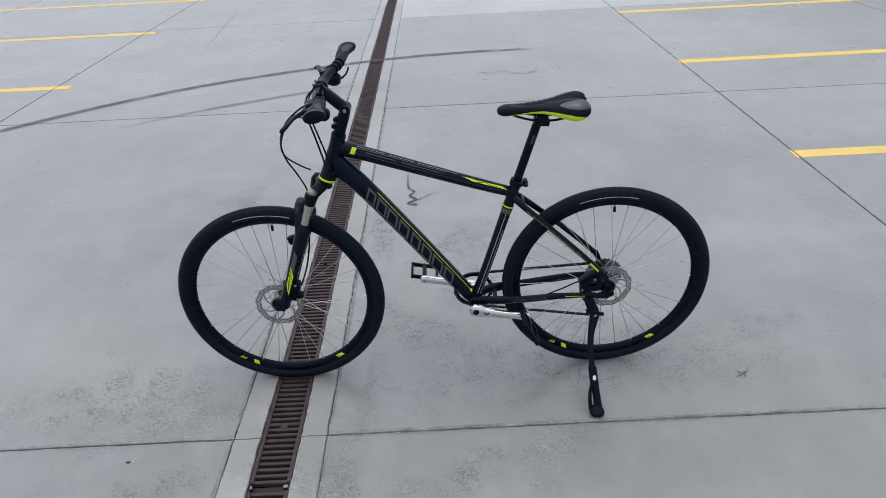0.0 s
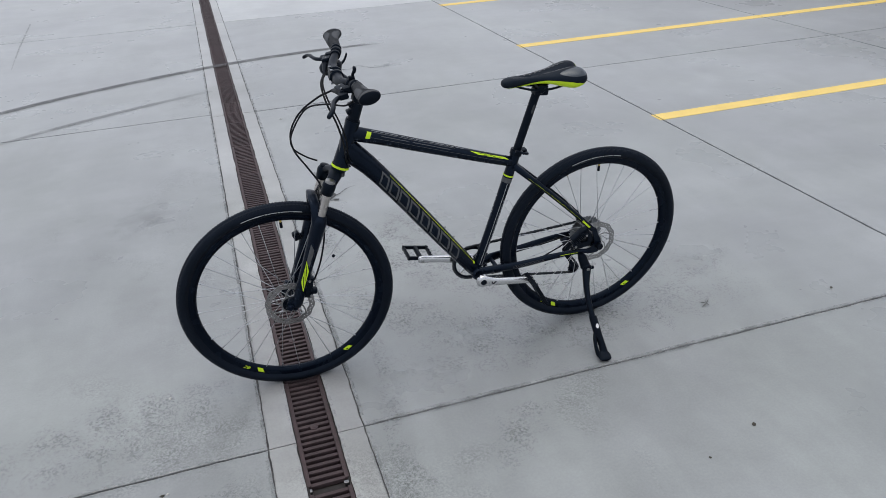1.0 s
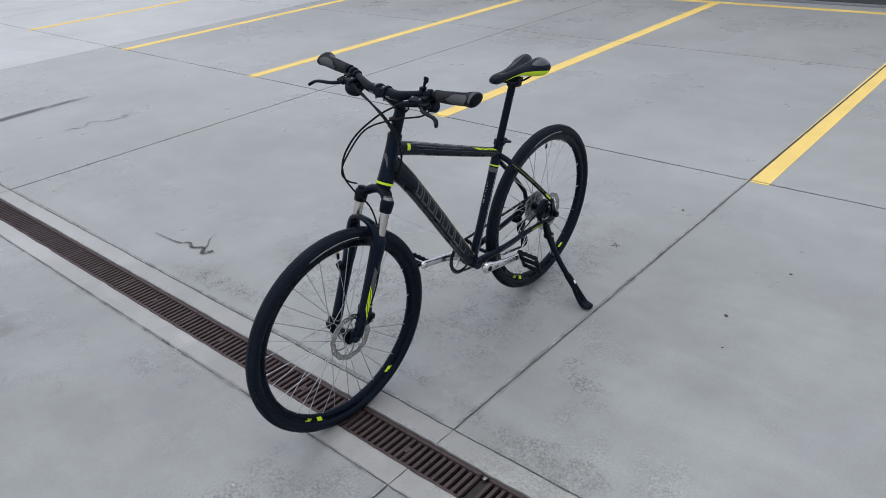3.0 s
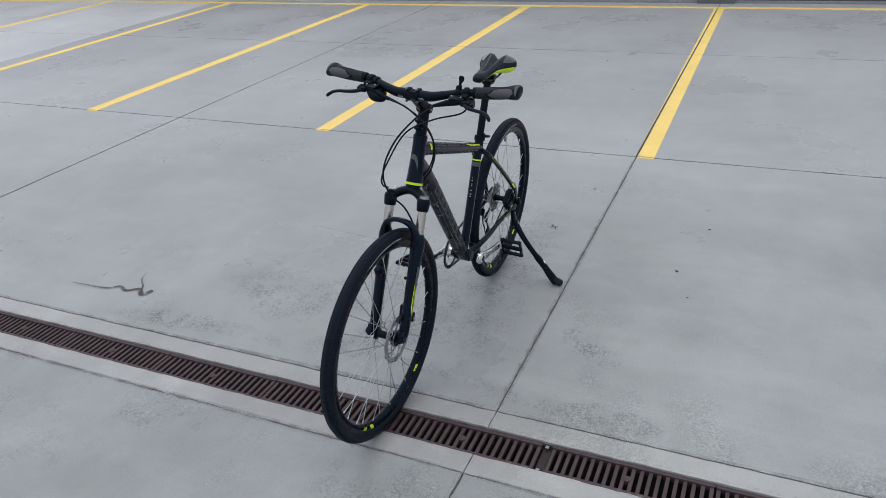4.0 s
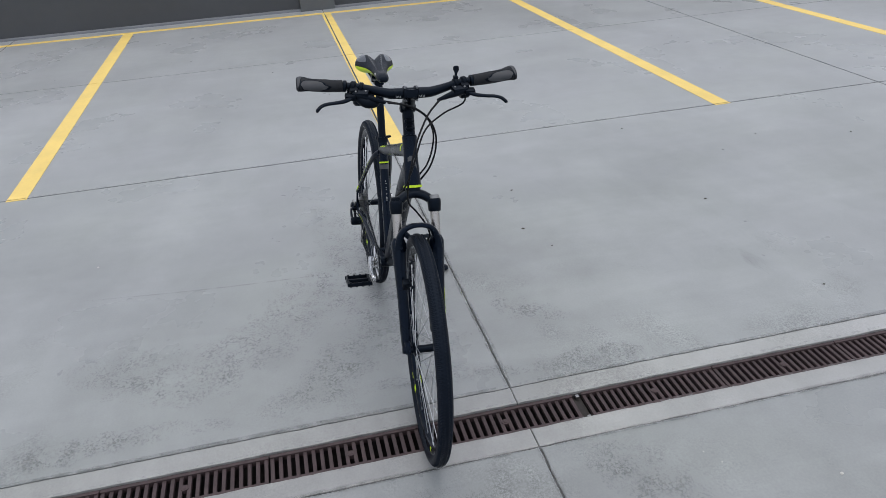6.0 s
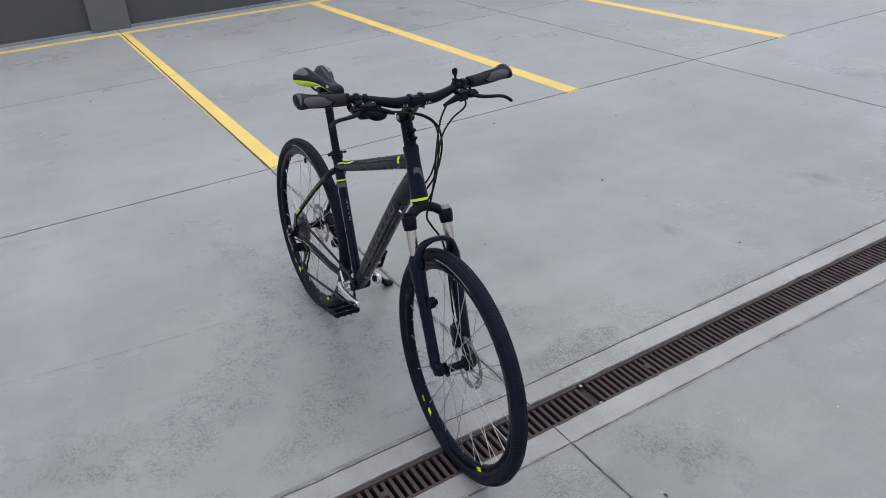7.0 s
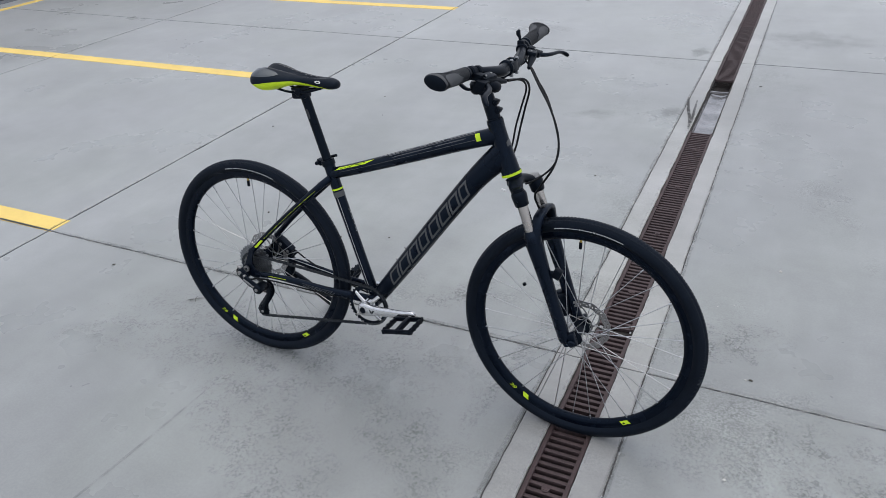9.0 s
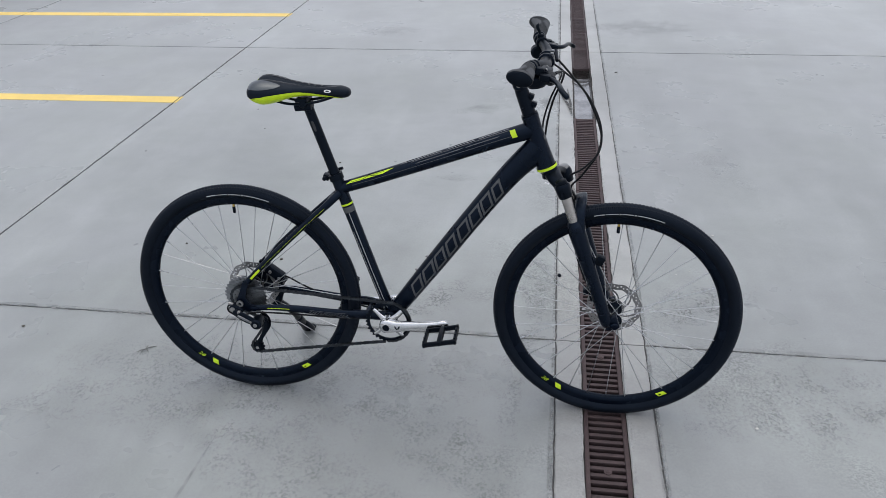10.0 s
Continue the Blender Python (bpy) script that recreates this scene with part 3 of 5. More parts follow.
for rows in ([(-0.62, -0.42, .10, 0), (-0.45, -0.30, .20, .6), (-0.32, -0.22, .22, .8), (-0.20, -0.12, .10, 0)], [(0.20, -0.62, .05, 0), (0.24, -0.36, .11, .6), (0.23, -0.10, .06, .3), (0.27, 0.10, .10, .5), (0.30, 0.25, .10, .5), (0.28, 0.6, .04, 0)], [(0.2, 1.9, .05, 0), (0.25, 1.55, .12, .7), (0.27, 1.2, .10, .6), (0.24, 0.9, .04, 0)],
             [(0.28, 0.10, .15, 0), (0.55, 0.26, .36, .45), (0.95, 0.34, .44, .5), (1.40, 0.36, .46, .4), (1.95, 0.30, .25, 0)], [(0.76, -0.08, .05, 0), (0.64, -0.16, .15, .6), (0.55, -0.28, .12, .5), (0.48, -0.38, .04, 0)],
             [(-0.22, 0.45, .08, 0), (-0.40, 0.30, .26, .5), (-0.70, 0.24, .34, .6), (-1.10, 0.12, .20, 0)], [(1.55, 0.55, .10, 0), (1.75, 0.50, .20, .4), (1.95, 0.62, .10, 0)],
             WORN_A, WORN_B):
    ribbon("worn_patch", rows, M_GRIT, "rough worn patch in the concrete", "stain", steps=12, z=0.0046, ragged=0.5)
    ribbon("worn_flecks", rows, M_FLECK, "pale flecks in a worn patch of the concrete", "stain", steps=12, z=0.0052, ragged=0.5)
for x, y, w, turn, c in ((-0.50, -4.32, .55, 0, .5), (0.24, -3.78, .16, 80, .8), (0.22, -2.46, .14, 80, .7), (0.62, -2.28, .22, 20, .5), (-0.58, 1.95, .28, 60, .5), (1.58, -4.14, .35, 10, .35), (0.66, -1.28, .12, 0, .4)):
    d = V(math.cos(radians(turn)), math.sin(radians(turn)), 0) * w
    ribbon("damp_patch", [(x + d.x * f, y + d.y * f, w * h, c * k) for f, h, k in ((-1, .3, 0), (-.5, .7, .6), (0, 1.0, 1), (.5, .6, .7), (1, .25, 0))], M_SMUDGE, "soft dark damp patch on the concrete", "stain", z=0.0030, ragged=0.6, edge=0.0)
ribbon("water_trail", [(0.16, -2.75, .012, .6), (0.13, -2.55, .02, 1), (0.09, -2.35, .02, 1), (0.075, -2.2, .012, .6)], M_TAR, "dark trickle stain beside the drain", "stain", z=0.006)
ribbon("water_trail", [(0.10, -2.70, .01, .5), (0.085, -2.45, .018, 1), (0.075, -2.3, .012, .6)], M_TAR, "dark trickle stain beside the drain", "stain", z=0.006)


# ---- the bicycle (x ahead, y to its left, z up, from below the rear axle) ----
AHEAD = V(-0.9999967, -0.00256, 0)
UP = V(0.000207, -0.0808, 0.99673)
LEFT = UP.cross(AHEAD)
bicycle = tagged(new("bicycle"), "black trekking bicycle with lime-green decals leaning on its kickstand", "bicycle")
bicycle.matrix_world = Matrix(((AHEAD.x, LEFT.x, UP.x, 1.0964), (AHEAD.y, LEFT.y, UP.y, 0.3382), (AHEAD.z, LEFT.z, UP.z, 0.0025), (0, 0, 0, 1))) @ Matrix.Scale(0.9955, 4)

HEAD_TOP, HEAD_LOW = V(0.837, 0, 0.926), V(0.889, 0, 0.782)
STEER_AXIS = (HEAD_TOP - HEAD_LOW).normalized()
STEER = Matrix.Translation(HEAD_LOW) @ Matrix.Rotation(radians(-2.75), 4, STEER_AXIS) @ Matrix.Translation(-HEAD_LOW)
REAR_AXLE, FRONT_AXLE = V(0, 0, 0.350), V(1.1010, 0, 0.3412)
BOTTOM = V(0.444, 0, 0.300)


# frame: welded tubes in one piece
def frame_tube(keys, steps=10):
    hs = hoops(glide(keys, steps), (0, 1, 0))
    return hs


top_tube = frame_tube([(0.318, 0, 0.703, .0165, .0170), (0.42, 0, 0.7365, .018, .0180), (0.60, 0, 0.800, .020, .0200), (0.75, 0, 0.854, .0215, .0215), (0.845, 0, 0.886, .021, .0235)])
down_tube = frame_tube([(0.451, 0, 0.305, .024, .023), (0.502, 0, 0.374, .026, .026), (0.602, 0, 0.510, .027, .0285), (0.702, 0, 0.646, .027, .029), (0.792, 0, 0.762, .0265, .031), (0.868, 0, 0.842, .024, .037)])
seat_tube = frame_tube([(0.444, 0, 0.298, .0165, .0165), (0.40, 0, 0.432, .0162, .0162), (0.345, 0, 0.608, .0165, .0165), (0.3045, 0, 0.738, .0172, .0172)])
head_tube = frame_tube([(*HEAD_LOW, .0265, .0265), (0.882, 0, 0.800, .0255, .0255), (0.866, 0, 0.846, .0225, .0225), (0.848, 0, 0.895, .0215, .0215), (*HEAD_TOP, .0228, .0228)])
stays = {}
for side in (1, -1):
    stays["seat", side] = frame_tube([(0.316, side * .012, 0.692, .010, .011), (0.285, side * .030, 0.665, .0085, .0105), (0.20, side * .044, 0.589, .0078, .0092), (0.10, side * .056, 0.494, .0078, .009), (0.028, side * .066, 0.420, .008, .009)])
    stays["chain", side] = frame_tube([(0.436, side * .020, 0.302, .012, .016), (0.375, side * .038, 0.314, .010, .0150), (0.30, side * .046, 0.3165, .0088, .0138), (0.235, side * .050, 0.322, .0084, .0128), (0.17, side * .054, 0.3285, .008, .0118), (0.09, side * .061, 0.333, .0075, .0095), (0.028, side * .067, 0.330, .006, .009)])
bm = bmesh.new()
for hs in (top_tube, down_tube, seat_tube, head_tube, *stays.values()):
    skin(bm, hs, 22)
rod(bm, BOTTOM + V(0, 0.037, 0), BOTTOM - V(0, 0.037, 0), 0.0235, 24)
rod(bm, (0.285, 0.031, 0.672), (0.285, -0.031, 0.672), 0.0065)
rod(bm, (0.375, 0.034, 0.313), (0.375, -0.034, 0.313), 0.0075)
for side in (1, -1):
    y = side * 0.0675
    plate = [(0.034, 0.425), (0.016, 0.424), (-0.003, 0.378), (-0.015, 0.352), (-0.010, 0.334), (0.003, 0.321), (0.040, 0.322), (0.060, 0.334), (0.026, 0.344), (0.015, 0.364), (0.022, 0.392)]
    if side < 0:
        plate[3:5] = [(-0.017, 0.347), (-0.022, 0.330), (-0.004, 0.314)]
    lo = [bm.verts.new((x, y - 0.0035, z)) for x, z in plate]
    hi = [bm.verts.new((x, y + 0.0035, z)) for x, z in plate]
    bm.faces.new(lo)
    bm.faces.new(hi[::-1])
    for k in range(len(plate)):
        bm.faces.new((lo[k], lo[(k + 1) % len(plate)], hi[(k + 1) % len(plate)], hi[k]))
frame_part = link("frame", bm, M_PAINT, bicycle, "satin black aluminium frame")


def decal(name, hs, pieces, mat, label="", parent=None, joined=False):
    """Paint on a tube: each piece is a mesh of its own, or all are one connected mark."""
    bm = bmesh.new()
    for k, p in enumerate(pieces):
        patch(bm, hs, *p[:4], slant=p[4] if len(p) > 4 else 0.0, off=0.0006)
        if not joined and k < len(pieces) - 1:
            link(name, bm, mat, parent or frame_part, label)
            bm = bmesh.new()
    return link(name, bm, mat, parent or frame_part, label)


bm = bmesh.new()
patch(bm, head_tube, 0.008, 0.125, 0, 360, off=0.0016, na=28)
link("headset_ring", bm, M_LIME, frame_part, "lime-green ring")
for side in (0, 180):
    sgn = 1 if side == 0 else -1
    # the grey maker's mark: plain slanted blocks along the down tube
    for k in range(8):
        a0 = 0.235 + 0.066 * k
        a1 = a0 + (0.058, 0.060, 0.056, 0.052)[k % 4]
        lo, hi = side - sgn * 38, side + sgn * 38
        sl = 0.035
        hi2, lo2 = hi - sgn * 12, lo + sgn * 12
        bars = [(a0, a0 + 0.010, lo, hi, sl), (a0 + sl * 0.42, a1 + sl * 0.42, hi2, hi, sl * 0.14), (a1 - 0.010, a1, lo, hi, sl), (a0 - sl * 0.42, a1 - sl * 0.42, lo, lo2, sl * 0.14)]
        decal("block_mark", down_tube, bars, M_GREY, "slanted grey block mark", joined=True)
    decal("tube_line", down_tube, [(0.22, 0.78, side - sgn * 62, side - sgn * 56)], M_GREY, "thin grey line")
    if side == 0:
        decal("tube_line", down_tube, [(0.10, 0.72, side + sgn * 50, side + sgn * 54), (0.08, 0.105, side + sgn * 40, side + sgn * 64)], M_LIME, "thin lime-green line")
    decal("tube_line", top_tube, [(0.36, 0.52, side + sgn * 68, side + sgn * 71), (0.54, 0.66, side + sgn * 68, side + sgn * 71), (0.68, 0.85, side + sgn * 68, side + sgn * 71)], M_PALEDEC, "thin pale outline")
    decal("tube_block", top_tube, [(0.855, 0.893, side - sgn * 4, side + sgn * 52, -0.008)], M_LIME, "lime-green block")
    flash = decal("tube_flash", top_tube, [(0.075, 0.315, side + sgn * 34, side + sgn * 57, 0.045)], M_LIME, "lime-green angular mark")
    for s0, s1, a0, a1, sl in ((0.10, 0.20, 40, 43, 0.0), (0.195, 0.207, 37, 54, 0.04), (0.215, 0.30, 48, 51, 0.0), (0.245, 0.257, 36, 48, -0.03)):
        bm = bmesh.new()
        patch(bm, top_tube, s0, s1, side + sgn * a0, side + sgn * a1, off=0.0011, slant=sl)
        link("flash_stroke", bm, M_PAINT, flash, "black stroke")
    decal("tube_line", top_tube, [(0.40, 0.86, side + sgn * 52, side + sgn * 57), (0.42, 0.60, side + sgn * 30, side + sgn * 36, 0.02), (0.62, 0.78, side + sgn * 30, side + sgn * 36, 0.02), (0.10, 0.86, side + sgn * 8, side + sgn * 11)], M_GREY, "thin grey outline")
    decal("tube_line", seat_tube, [(0.08, 0.72, side - sgn * 8, side - sgn * 2), (0.08, 0.60, side + sgn * 24, side + sgn * 29)], M_PALEDEC, "thin pale line")
    st, ch = stays["seat", sgn], stays["chain", sgn]
    decal("stay_block", st, [(0.85, 0.955, side - sgn * 12, side + sgn * 30)], M_LIME, "lime-green block")
    decal("stay_line", st, [(0.30, 0.83, side + sgn * 11, side + sgn * 15)], M_LIME, "thin lime-green line")
    decal("stay_outline", ch, [(0.26, 0.62, side + sgn * 38, side + sgn * 43), (0.30, 0.58, side - sgn * 24, side - sgn * 20)], M_GREY, "thin grey outline")
    for k in range(7):
        a0 = 0.29 + 0.042 * k
        lo, hi = side - sgn * 10, side + sgn * 26
        decal("stay_mark", ch, [(a0, a0 + 0.007, lo, hi, 0.02), (a0 + 0.009, a0 + 0.033, hi - sgn * 7, hi, 0.004), (a0 + 0.024, a0 + 0.031, lo, hi, 0.02)], M_GREY, "small grey block mark", joined=True)
    decal("stay_line", ch, [(0.72, 0.86, side - sgn * 12, side - sgn * 2)], M_LIME, "thin lime-green line")
bm = bmesh.new()
patch(bm, seat_tube, 0.776, 0.789, 0, 360, off=0.0012, na=24)
link("tube_ring", bm, M_LIME, frame_part, "lime-green ring")
bm = bmesh.new()
patch(bm, seat_tube, 0.724, 0.764, 0, 360, off=0.0008, na=24)
link("tube_ring", bm, M_GREY, frame_part, "grey ring")
decal("block_mark", seat_tube, [(a, b, c, d, 0.0) for a, b, c, d in ((0.500, 0.505, 264, 280), (0.512, 0.522, 266, 271), (0.512, 0.522, 275, 280), (0.540, 0.545, 264, 280), (0.570, 0.575, 266, 278), (0.583, 0.588, 266, 278), (0.608, 0.613, 264, 280), (0.622, 0.636, 264, 268))], M_PALEDEC, "pale block mark")
arc = [(234, 0.575, 0.055), (248, 0.592, 0.062), (262, 0.594, 0.070), (275, 0.580, 0.082), (287, 0.550, 0.095), (298, 0.500, 0.095), (305, 0.455, 0.060)]
bm = bmesh.new()
for (w0, c0, h0), (w1, c1, h1) in zip(arc, arc[1:]):
    patch(bm, head_tube, (c0 + c1) / 2 - (h0 + h1) / 4, (c0 + c1) / 2 + (h0 + h1) / 4, w0, w1, slant=c1 - c0, na=2)
link("head_mark", bm, M_GREY, frame_part, "grey hook-shaped mark")
for s in (0.31, 0.36):
    bm = bmesh.new()
    c, d, u, a, b = down_tube[int(s * (len(down_tube) - 1))]
    rod(bm, c + u * (b - 0.002), c + u * (b + 0.006), 0.0035, 10)
    link("bottle_bolt", bm, M_STEEL, frame_part, "small steel bolt")

# seat clamp, post and saddle
bm = bmesh.new()
tube(bm, [(0.3075, 0, 0.728, .0205, .0205), (0.3022, 0, 0.745, .0205, .0205)], 24)
block(bm, (0.278, 0, 0.735), (0.018, 0.022, 0.016), (0, 18, 0))
clamp = link("seat_clamp", bm, M_MATTE, bicycle, "black quick-release seat clamp")
bm = bmesh.new()
tube(bm, glide([(0.276, 0.014, 0.735, .006), (0.277, 0.027, 0.737, .005), (0.290, 0.031, 0.742, .004), (0.318, 0.026, 0.752, .0045)], 5), 10, None)
rod(bm, (0.276, -0.022, 0.735), (0.276, 0.016, 0.735), 0.006)
link("lever", bm, M_MATTE, clamp)
bm = bmesh.new()
tube(bm, [(0.3075, 0, 0.728, .0137), (0.244, 0, 0.930, .0137)], 22)
post = link("seat_post", bm, M_MATTE, bicycle, "black aluminium seat post")
bm = bmesh.new()
block(bm, (0.232, 0, 0.936), (0.048, 0.036, 0.022), (0, -6, 0), 0.3)
rod(bm, (0.236, 0.026, 0.946), (0.236, -0.026, 0.946), 0.011)
block(bm, (0.232, 0, 0.956), (0.034, 0.052, 0.010), (0, -4, 0), 0.3)
link("clamp_head", bm, M_MATTE, post)
POST = hoops([(0.3075, 0, 0.728, .0137, .0137), (0.244, 0, 0.930, .0137, .0137)], (0, 1, 0))
for a in (0, 180):
    bm = bmesh.new()
    patch(bm, POST, 0.70, 0.84, a - 16, a + 16, ns=6, oval=0.4)
    link("block_mark", bm, M_DIM, post, "dim grey block mark")


def saddle_hoops():
    keys = [(0.3640, 0.006, 0.978, 0.971), (0.358, 0.016, 0.986, 0.964), (0.338, 0.0215, 0.9925, 0.961), (0.29, 0.0235, 0.9945, 0.964), (0.245, 0.031, 0.997, 0.967), (0.205, 0.045, 1.002, 0.962), (0.168, 0.061, 1.009, 0.951), (0.138, 0.0705, 1.013, 0.945), (0.117, 0.0700, 1.011, 0.950), (0.103, 0.0640, 1.004, 0.960), (0.0955, 0.050, 0.995, 0.968), (0.0925, 0.020, 0.987, 0.976)]
    return glide(keys, 5)


def saddle_skin(bm, s0, s1, a0, a1, off=0.0, ns=40, na=32, groove=True):
    rows = saddle_hoops()
    grid = []
    for i in range(ns + 1):
        x = (s0 + (s1 - s0) * i / ns) * (len(rows) - 1)
        k = min(int(x), len(rows) - 2)
        u, hw, top, low = rows[k] + (rows[k + 1] - rows[k]) * (x - k)
        mid = low + (top - low) * 0.42
        line = []
        for j in range(na + 1):
            f = i / ns
            lo, hi = (a0(f), a1(f)) if callable(a0) else (a0, a1)
            w = radians(lo + (hi - lo) * j / na)
            cx, sy = math.cos(w), math.sin(w)
            y = (hw + off) * math.copysign(abs(cx) ** 0.85, cx)
            back = min(max((0.215 - u) / 0.085, 0), 1)
            z = mid + ((top - mid + off) * sy ** (0.9 - 0.32 * back) if sy > 0 else -(mid - low + off) * (-sy) ** 0.9)
            f = min(max((0.335 - u) / 0.06, 0), 1)
            if sy > 0 and groove:
                z -= f * (0.011 + 0.009 * back) * math.exp(-(y / (0.011 + 0.004 * back)) ** 2)
                z -= 0.010 * min(abs(y) / 0.07, 1) ** 2 * (0.7 if u < 0.22 else 0.4)
                z += 0.002 * back * math.exp(-((abs(y) - 0.042) / 0.020) ** 2)
            tail = min(max((0.150 - u) / 0.055, 0), 1)
            line.append(bm.verts.new((u + 0.024 * tail * math.exp(-(y / 0.017) ** 2), y, z)))
        grid.append(line)
    for i in range(ns):
        for j in range(na):
            bm.faces.new((grid[i][j], grid[i + 1][j], grid[i + 1][j + 1], grid[i][j + 1]))
    return bm


bm = bmesh.new()
saddle_skin(bm, 0, 1, 0, 360, ns=54, na=44)
bmesh.ops.remove_doubles(bm, verts=bm.verts, dist=0.0003)
bmesh.ops.holes_fill(bm, edges=bm.edges)
saddle = link("saddle", bm, M_SADDLE, bicycle, "black sports saddle with lime-green flanks and glossy panels", angle=60)
for side in (1, -1):
    turn = (lambda a: a) if side > 0 else (lambda a: 180 - a)
    bm = bmesh.new()
    saddle_skin(bm, 0.13, 0.895, lambda f: turn(-80), lambda f: turn(-80 + 88 * min(math.sin(math.pi * f) ** 0.5, 1 - 0.14 * f)), 0.0012, 40, 8, False)
    link("flank", bm, M_LIME, saddle, "lime-green crescent on the lower flank")
    bm = bmesh.new()
    saddle_skin(bm, 0.50, 0.885, lambda f: turn(46 - 22 * math.sqrt(max(1 - (2 * f - 1) ** 2, 0.002))), lambda f: turn(46 + 19 * math.sqrt(max(1 - (2 * f - 1) ** 2, 0.002))), 0.0008, 16, 8)
    link("panel", bm, M_SADGREY, saddle, "glossy dark grey oval panel")
    bm = bmesh.new()
    saddle_skin(bm, 0.845, 0.915, lambda f: turn(54), lambda f: turn(54 + 16 * math.sqrt(max(1 - (2 * f - 1) ** 2, 0.002))), 0.0009, 10, 6)
    link("wing_edge", bm, M_LIME, saddle, "lime-green edge at the back of the wing")
    bm = bmesh.new()
    saddle_skin(bm, 0.20, 0.62, lambda f: turn(66 + 6 * f), lambda f: turn(69 + 6 * f), 0.001, 24, 1)
    link("piping", bm, M_GREY, saddle, "thin grey seam")
    for k in range(9):
        bm = bmesh.new()
        saddle_skin(bm, 0.24 + 0.038 * k, 0.25 + 0.038 * k, turn(72), turn(76), 0.0011, 1, 1)
        link("stitch", bm, M_STITCH, saddle, "grey stitched dash")
bm = bmesh.new()
saddle_skin(bm, 0.225, 0.26, lambda f: 180 - (18 - 12 * math.sqrt(max(1 - (2 * f - 1) ** 2, 0.002))), lambda f: 180 - (18 + 12 * math.sqrt(max(1 - (2 * f - 1) ** 2, 0.002))), 0.0011, 8, 6)
badge = link("badge", bm, M_WHITE, saddle, "small round white badge")
bm = bmesh.new()
saddle_skin(bm, 0.233, 0.252, lambda f: 180 - (18 - 6 * math.sqrt(max(1 - (2 * f - 1) ** 2, 0.002))), lambda f: 180 - (18 + 6 * math.sqrt(max(1 - (2 * f - 1) ** 2, 0.002))), 0.0015, 8, 6)
link("badge_centre", bm, M_SADDLE, badge, "black badge centre")
bm = bmesh.new()
for side in (1, -1):
    tube(bm, glide([(0.335, side * .010, 0.972, .0036), (0.30, side * .020, 0.960, .0036), (0.255, side * .022, 0.949, .0036), (0.20, side * .022, 0.946, .0036), (0.16, side * .028, 0.956, .0036), (0.135, side * .036, 0.968, .0036)], 5), 10, None)
link("rail", bm, M_MATTE, saddle, "black saddle rails")


# wheels
def wheel_profile_tyre():
    prof = []
    cr, hw = 0.3292, 0.0215
    for k in range(19):
        w = radians(-118 + 236 * k / 18)
        x, y = math.cos(w), math.sin(w)
        prof.append((cr + hw * x * (1.0 if x > 0 else 0.75), hw * y))
    return [(0.312, -0.0105), (0.316, -0.0150)] + prof + [(0.316, 0.0150), (0.312, 0.0105)]


def tread(i, k):
    """Fine knobs on the shoulders, ribs and grooves in the middle."""
    if k in (6, 7, 15, 16):
        return 0.0009 if i % 2 else -0.0006
    if k in (8, 14):
        return 0.0009 if i % 2 else -0.0012
    if k in (9, 13):
        return -0.0018
    if k in (10, 12):
        return 0.0007 if (i + k) % 4 < 2 else -0.0009
    return 0.0006 if k == 4 or k == 18 else 0.0


TYRE = bmesh.new()
lathe(TYRE, wheel_profile_tyre(), 880, tread)
RIM = bmesh.new()
lathe(RIM, [(0.3155, 0.0125), (0.3175, 0.0105), (0.3165, 0.0), (0.3175, -0.0105), (0.3155, -0.0125), (0.303, -0.0125), (0.2935, -0.0095), (0.2895, -0.004), (0.289, 0.0), (0.2895, 0.004), (0.2935, 0.0095), (0.303, 0.0125)], 128)
HUB = bmesh.new()
lathe(HUB, [(0.0075, 0.052), (0.0125, 0.050), (0.0125, 0.038), (0.0235, 0.036), (0.0235, 0.030), (0.013, 0.026), (0.0115, 0.0), (0.013, -0.026), (0.0215, -0.030), (0.0215, -0.034), (0.011, -0.038), (0.011, -0.050), (0.0075, -0.052), (0.004, -0.052), (0.004, 0.052)], 32)


def rotor_cells(i, k):
    """Slanting arms inside, three rows of holes in the braking band."""
    if k == 0:
        return True
    if k < 5:
        return i % 16 in (1, 2)
    if k == 7:
        return i % 4 != 1
    if k == 8:
        return i % 4 != 3
    return True


ROTOR = bmesh.new()
disc_plate(ROTOR, rotor_cells, [0.021, 0.029, 0.037, 0.045, 0.053, 0.061, 0.0635, 0.0665, 0.0705, 0.0750, 0.0795], 96, 0.0410, 0.0428, lambda i, k: 0.0016 * math.sin(2 * math.pi * i / 8) if k >= 9 else (0.0014 * math.sin(2 * math.pi * i / 8) if k == 5 else 0), [0, 0, 0.12, 0.26, 0.42, 0.60, 0.60, 0.60, 0.60, 0.60, 0.60])


def spoke_rows(k):
    """From flange to rim: 32 spokes, three times crossed."""
    side = 1 if k % 2 == 0 else -1
    j = k // 2
    lead = 1 if j % 2 == 0 else -1
    base = 2 * math.pi * (j / 16) + (0.0 if side > 0 else math.pi / 16)
    fl = base + lead * radians(62)
    return side, base, fl


